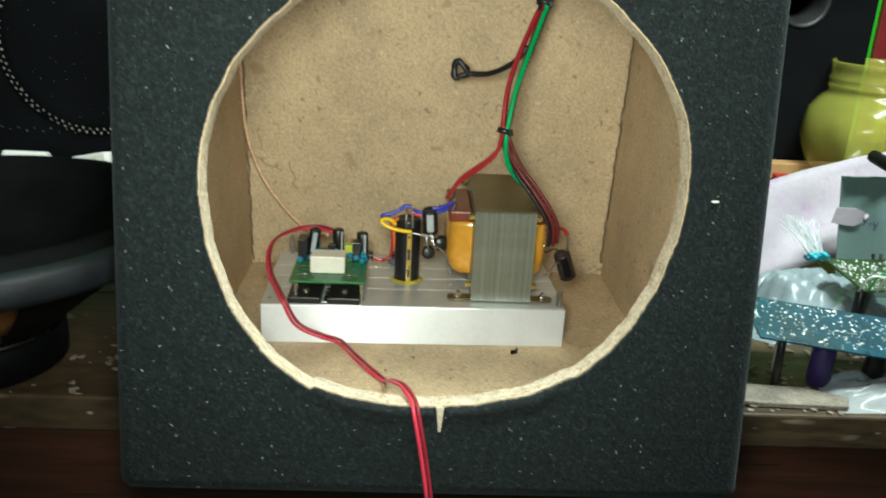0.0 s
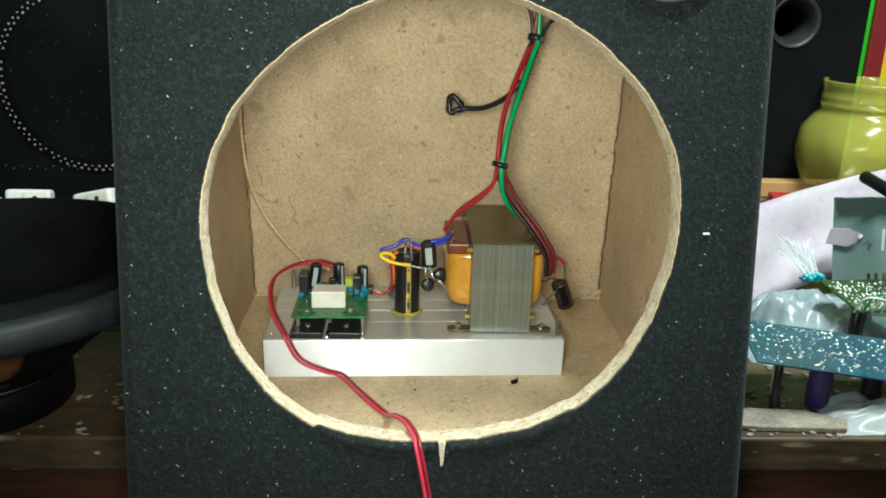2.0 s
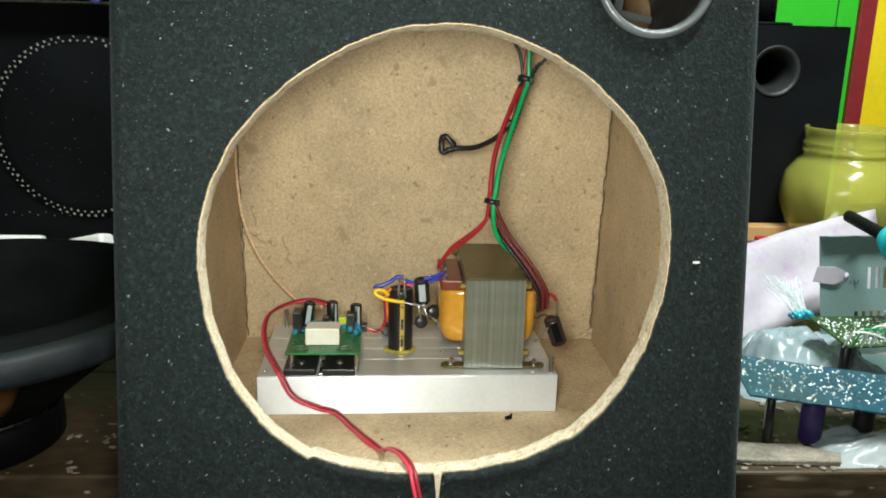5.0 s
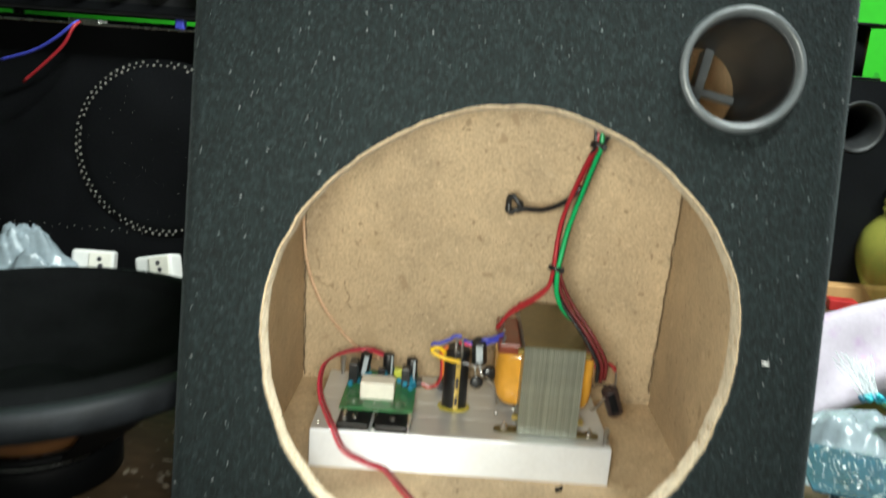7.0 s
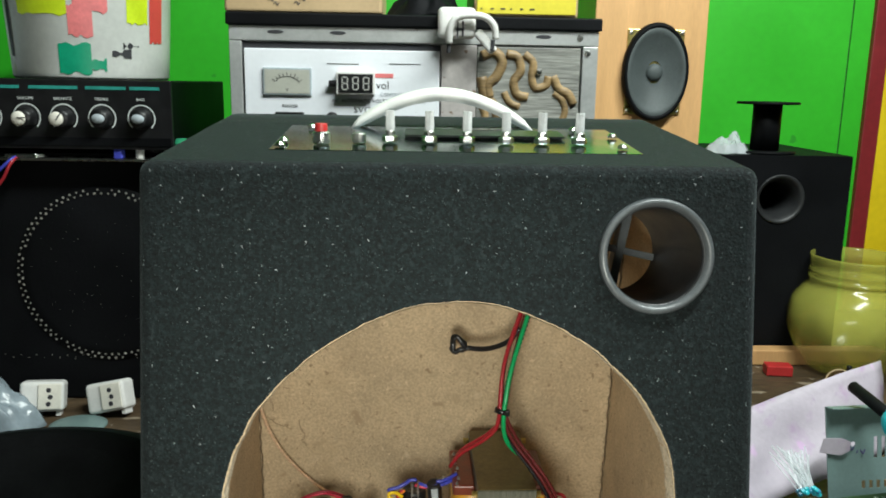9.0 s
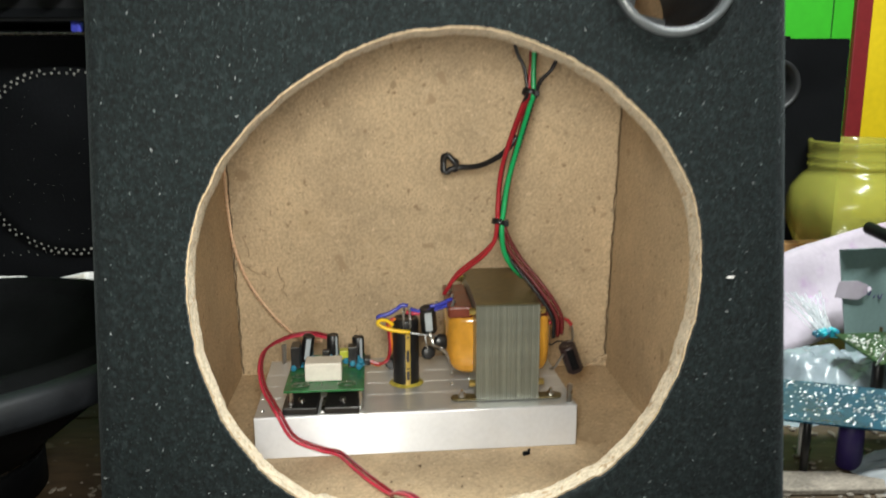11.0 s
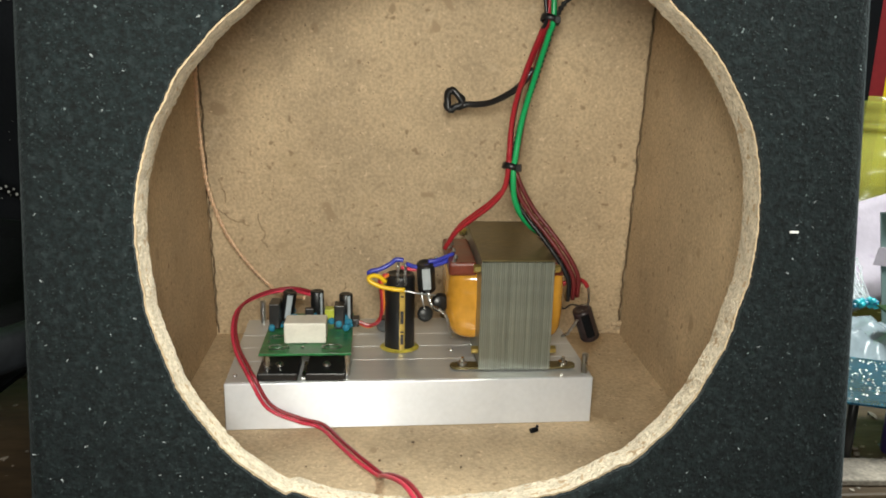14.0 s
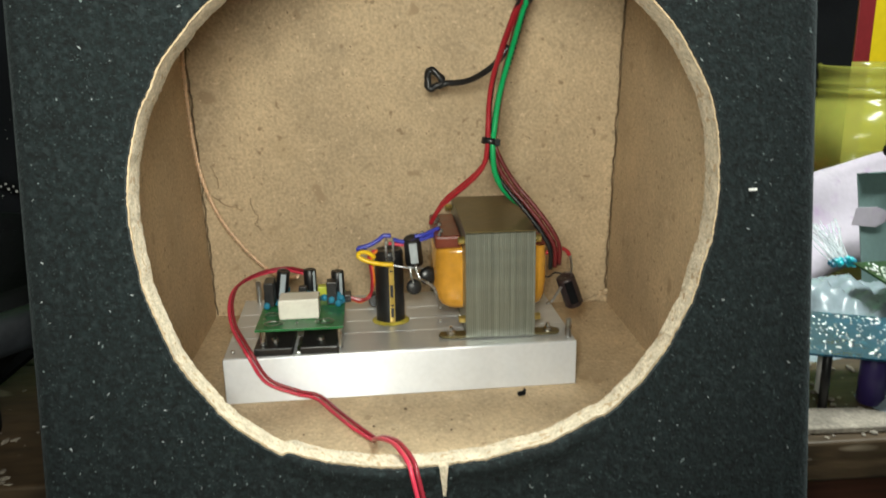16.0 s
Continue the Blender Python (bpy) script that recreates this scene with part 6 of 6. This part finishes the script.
for k in range(4):
    o = 0.008 * k
    part("loose_wire", wire([(0.36 + o, 0.2, 0.056), (0.362 + o, 0.188, 0.074 + 0.3 * o), (0.385 + o, 0.186, 0.07 + 0.4 * o), (0.405 + o, 0.192, 0.058), (0.42 + o, 0.2, 0.05)], 0.0008, 6, 6), (M_white, M_green, M_cream, M_white)[k], gb, "thin loose wire", True)

# scraps along the bench edge
def chipboard(x, y, w, d, turn, label):
    poly = [(-w, -d), (-0.3 * w, -1.1 * d), (w, -0.8 * d), (1.1 * w, 0.2 * d), (0.5 * w, d), (-0.8 * w, 0.9 * d)]
    tagged(part("board_scrap", prism(poly, 0.0006, 0.005, "z", bevel=0.001), M_chip, move=pose(x, y, 0, 0, 0, turn)), label, "scrap")


chipboard(0.262, 0.113, 0.05, 0.014, -6, "pale crumbling fibreboard scrap on the bench edge")
crumple("film_scrap", "crumpled clear plastic film on the bench edge", "film", 0.36, 0.118, 0.05, 0.022, 0.02, M_clear, 15.0, 36)
crumple("film_scrap", "crumpled milky plastic film beside the board scrap", "film", 0.335, 0.13, 0.03, 0.02, 0.014, M_bag, 19.0, 36)
bm = bmesh.new()
rng = random.Random(77)
for k in range(900):
    x = rng.choice((rng.uniform(-0.75, -0.19), rng.uniform(0.19, 0.8), rng.uniform(0.2, 0.45)))
    y_ = EDGE + 0.002 + abs(rng.gauss(0, 0.09))
    s_ = rng.uniform(0.0005, 0.0022) * (1.4 if x > 0 else 1)
    own = bmesh.new()
    bmesh.ops.create_icosphere(own, subdivisions=1, radius=s_)
    bmesh.ops.transform(own, matrix=Matrix.Translation((x, y_, s_ * 0.4)) @ Matrix.Rotation(rng.uniform(0, 3), 4, "Z") @ Matrix.Diagonal((rng.uniform(0.8, 2.6), 1, 0.5, 1)), verts=own.verts)
    me = bpy.data.meshes.new("c")
    own.to_mesh(me)
    own.free()
    bm.from_mesh(me)
    bpy.data.meshes.remove(me)
tagged(part("crumbs", bm, M_chip), "pale crumbs and solder scraps on the bench", "debris", kind="stuff")

tagged(part("red_block", box(-0.02, 0.02, -0.012, 0.012, 0.0005, 0.017, 0.002), M_redpl, move=pose(0.555, 0.765, 0, 0, 0, -8)), "small red plastic block on the bench", "block")
# an open yellow cap and its lid, with a black hook and wire
ycap = thing("yellow_cap", "open yellow plastic cap with a black hook", "cap", (0.615, 0.675, 0))
part("cap_ring", lathe([(0.012, 0), (0.02, 0), (0.021, 0.002), (0.021, 0.015), (0.0195, 0.017), (0.0185, 0.015), (0.0185, 0.003), (0.012, 0.002), (0.012, 0)], (0.605, 0.675, 0.0165), (-0.3, -0.75, 0.5), 30), M_tan, ycap, smooth=True)
part("cap_lid", lathe([(0, 0.0004), (0.022, 0.0004), (0.023, 0.003), (0.02, 0.01), (0, 0.012)], (0.645, 0.69, 0), seg=28), mat("yellow_plastic", (0.7, 0.55, 0.1), 0.45, vary=0.12, scale=40, fine=200, bump=0.05), ycap, "yellow lid", True)
part("hook", wire([(0.615, 0.655, 0.002), (0.618, 0.66, 0.02), (0.612, 0.665, 0.04), (0.612, 0.665, 0.05)], 0.0035, 8, 5), M_black, ycap, "black hook", True)
part("hook", wire([(0.57, 0.67, 0.003), (0.58, 0.66, 0.012), (0.6, 0.655, 0.008), (0.625, 0.655, 0.005), (0.65, 0.64, 0.016)], 0.003, 8, 5), M_black, ycap, "black wire", True)
tagged(part("wood_strip", box(0.52, 0.78, 0.805, 0.832, 0.0005, 0.026, 0.002), M_cartonwood), "bare wood strip in front of the black cabinet", "wood strip")

# soldering tool resting on its metal stand
iron = thing("soldering_tool", "tool with a sooty black rod and turquoise handle", "tool", (0.45, 0.175, 0))
part("rod", rod((0.437, 0.355, 0.139), (0.4412, 0.284, 0.1318), 0.0062, seg=16), M_blackmatt, iron, "sooty black rod", True)
part("collar", rod((0.4408, 0.29, 0.1324), (0.4418, 0.277, 0.131), 0.0125, 0.0165, seg=24), M_turq, iron, "", True)
part("handle", rod((0.4418, 0.278, 0.1311), (0.456, 0.2, 0.1205), 0.018, 0.02, seg=28, bevel=0.35), M_turq, iron, "turquoise plastic handle", True)
for k in range(4):
    a, b = Vector((0.4435, 0.27, 0.13)), Vector((0.4545, 0.209, 0.122))
    c = a.lerp(b, k / 3)
    part("grip_ridge", lathe([(0.0185, -0.002), (0.0205 + 0.0004 * k, 0), (0.0185, 0.002)], c, b - a, 28), M_turq, iron, "", True)
part("stand", rod((0.4525, 0.228, 0.108), (0.45, 0.175, 0.0042), 0.0085, seg=18), mat("greenish_metal", (0.2, 0.2, 0.1), 0.4, 0.4, vary=0.2, scale=50, fine=300, bump=0.05), iron, "greenish metal stand", True)
part("stand_foot", rod((0.45, 0.175, 0.0005), (0.45, 0.175, 0.0045), 0.02, seg=28), M_blackmatt, iron, "round foot")
bottle = thing("brown_spool", "dark brown spool with a grey disc on top", "spool", (0.8, 0.69, 0))
part("core", lathe([(0, 0.001), (0.02, 0.001), (0.018, 0.07), (0, 0.07)], (0.8, 0.69, 0), seg=28), M_bobbin, bottle, "dark brown body", True)
part("disc", lathe([(0, 0.0704), (0.03, 0.0704), (0.031, 0.072), (0.03, 0.0745), (0, 0.0745)], (0.8, 0.69, 0), seg=30), M_rackgrey, bottle, "grey disc", True)
part("base", lathe([(0, 0.0004), (0.038, 0.0004), (0.039, 0.002), (0.036, 0.004), (0, 0.004)], (0.8, 0.69, 0), seg=30), M_blackmatt, bottle, "dark round base", True)
crumple("clear_sack", "clear plastic sack behind the jar", "bag", 0.83, 0.85, 0.05, 0.04, 0.15, M_clear, 24.0, 36)
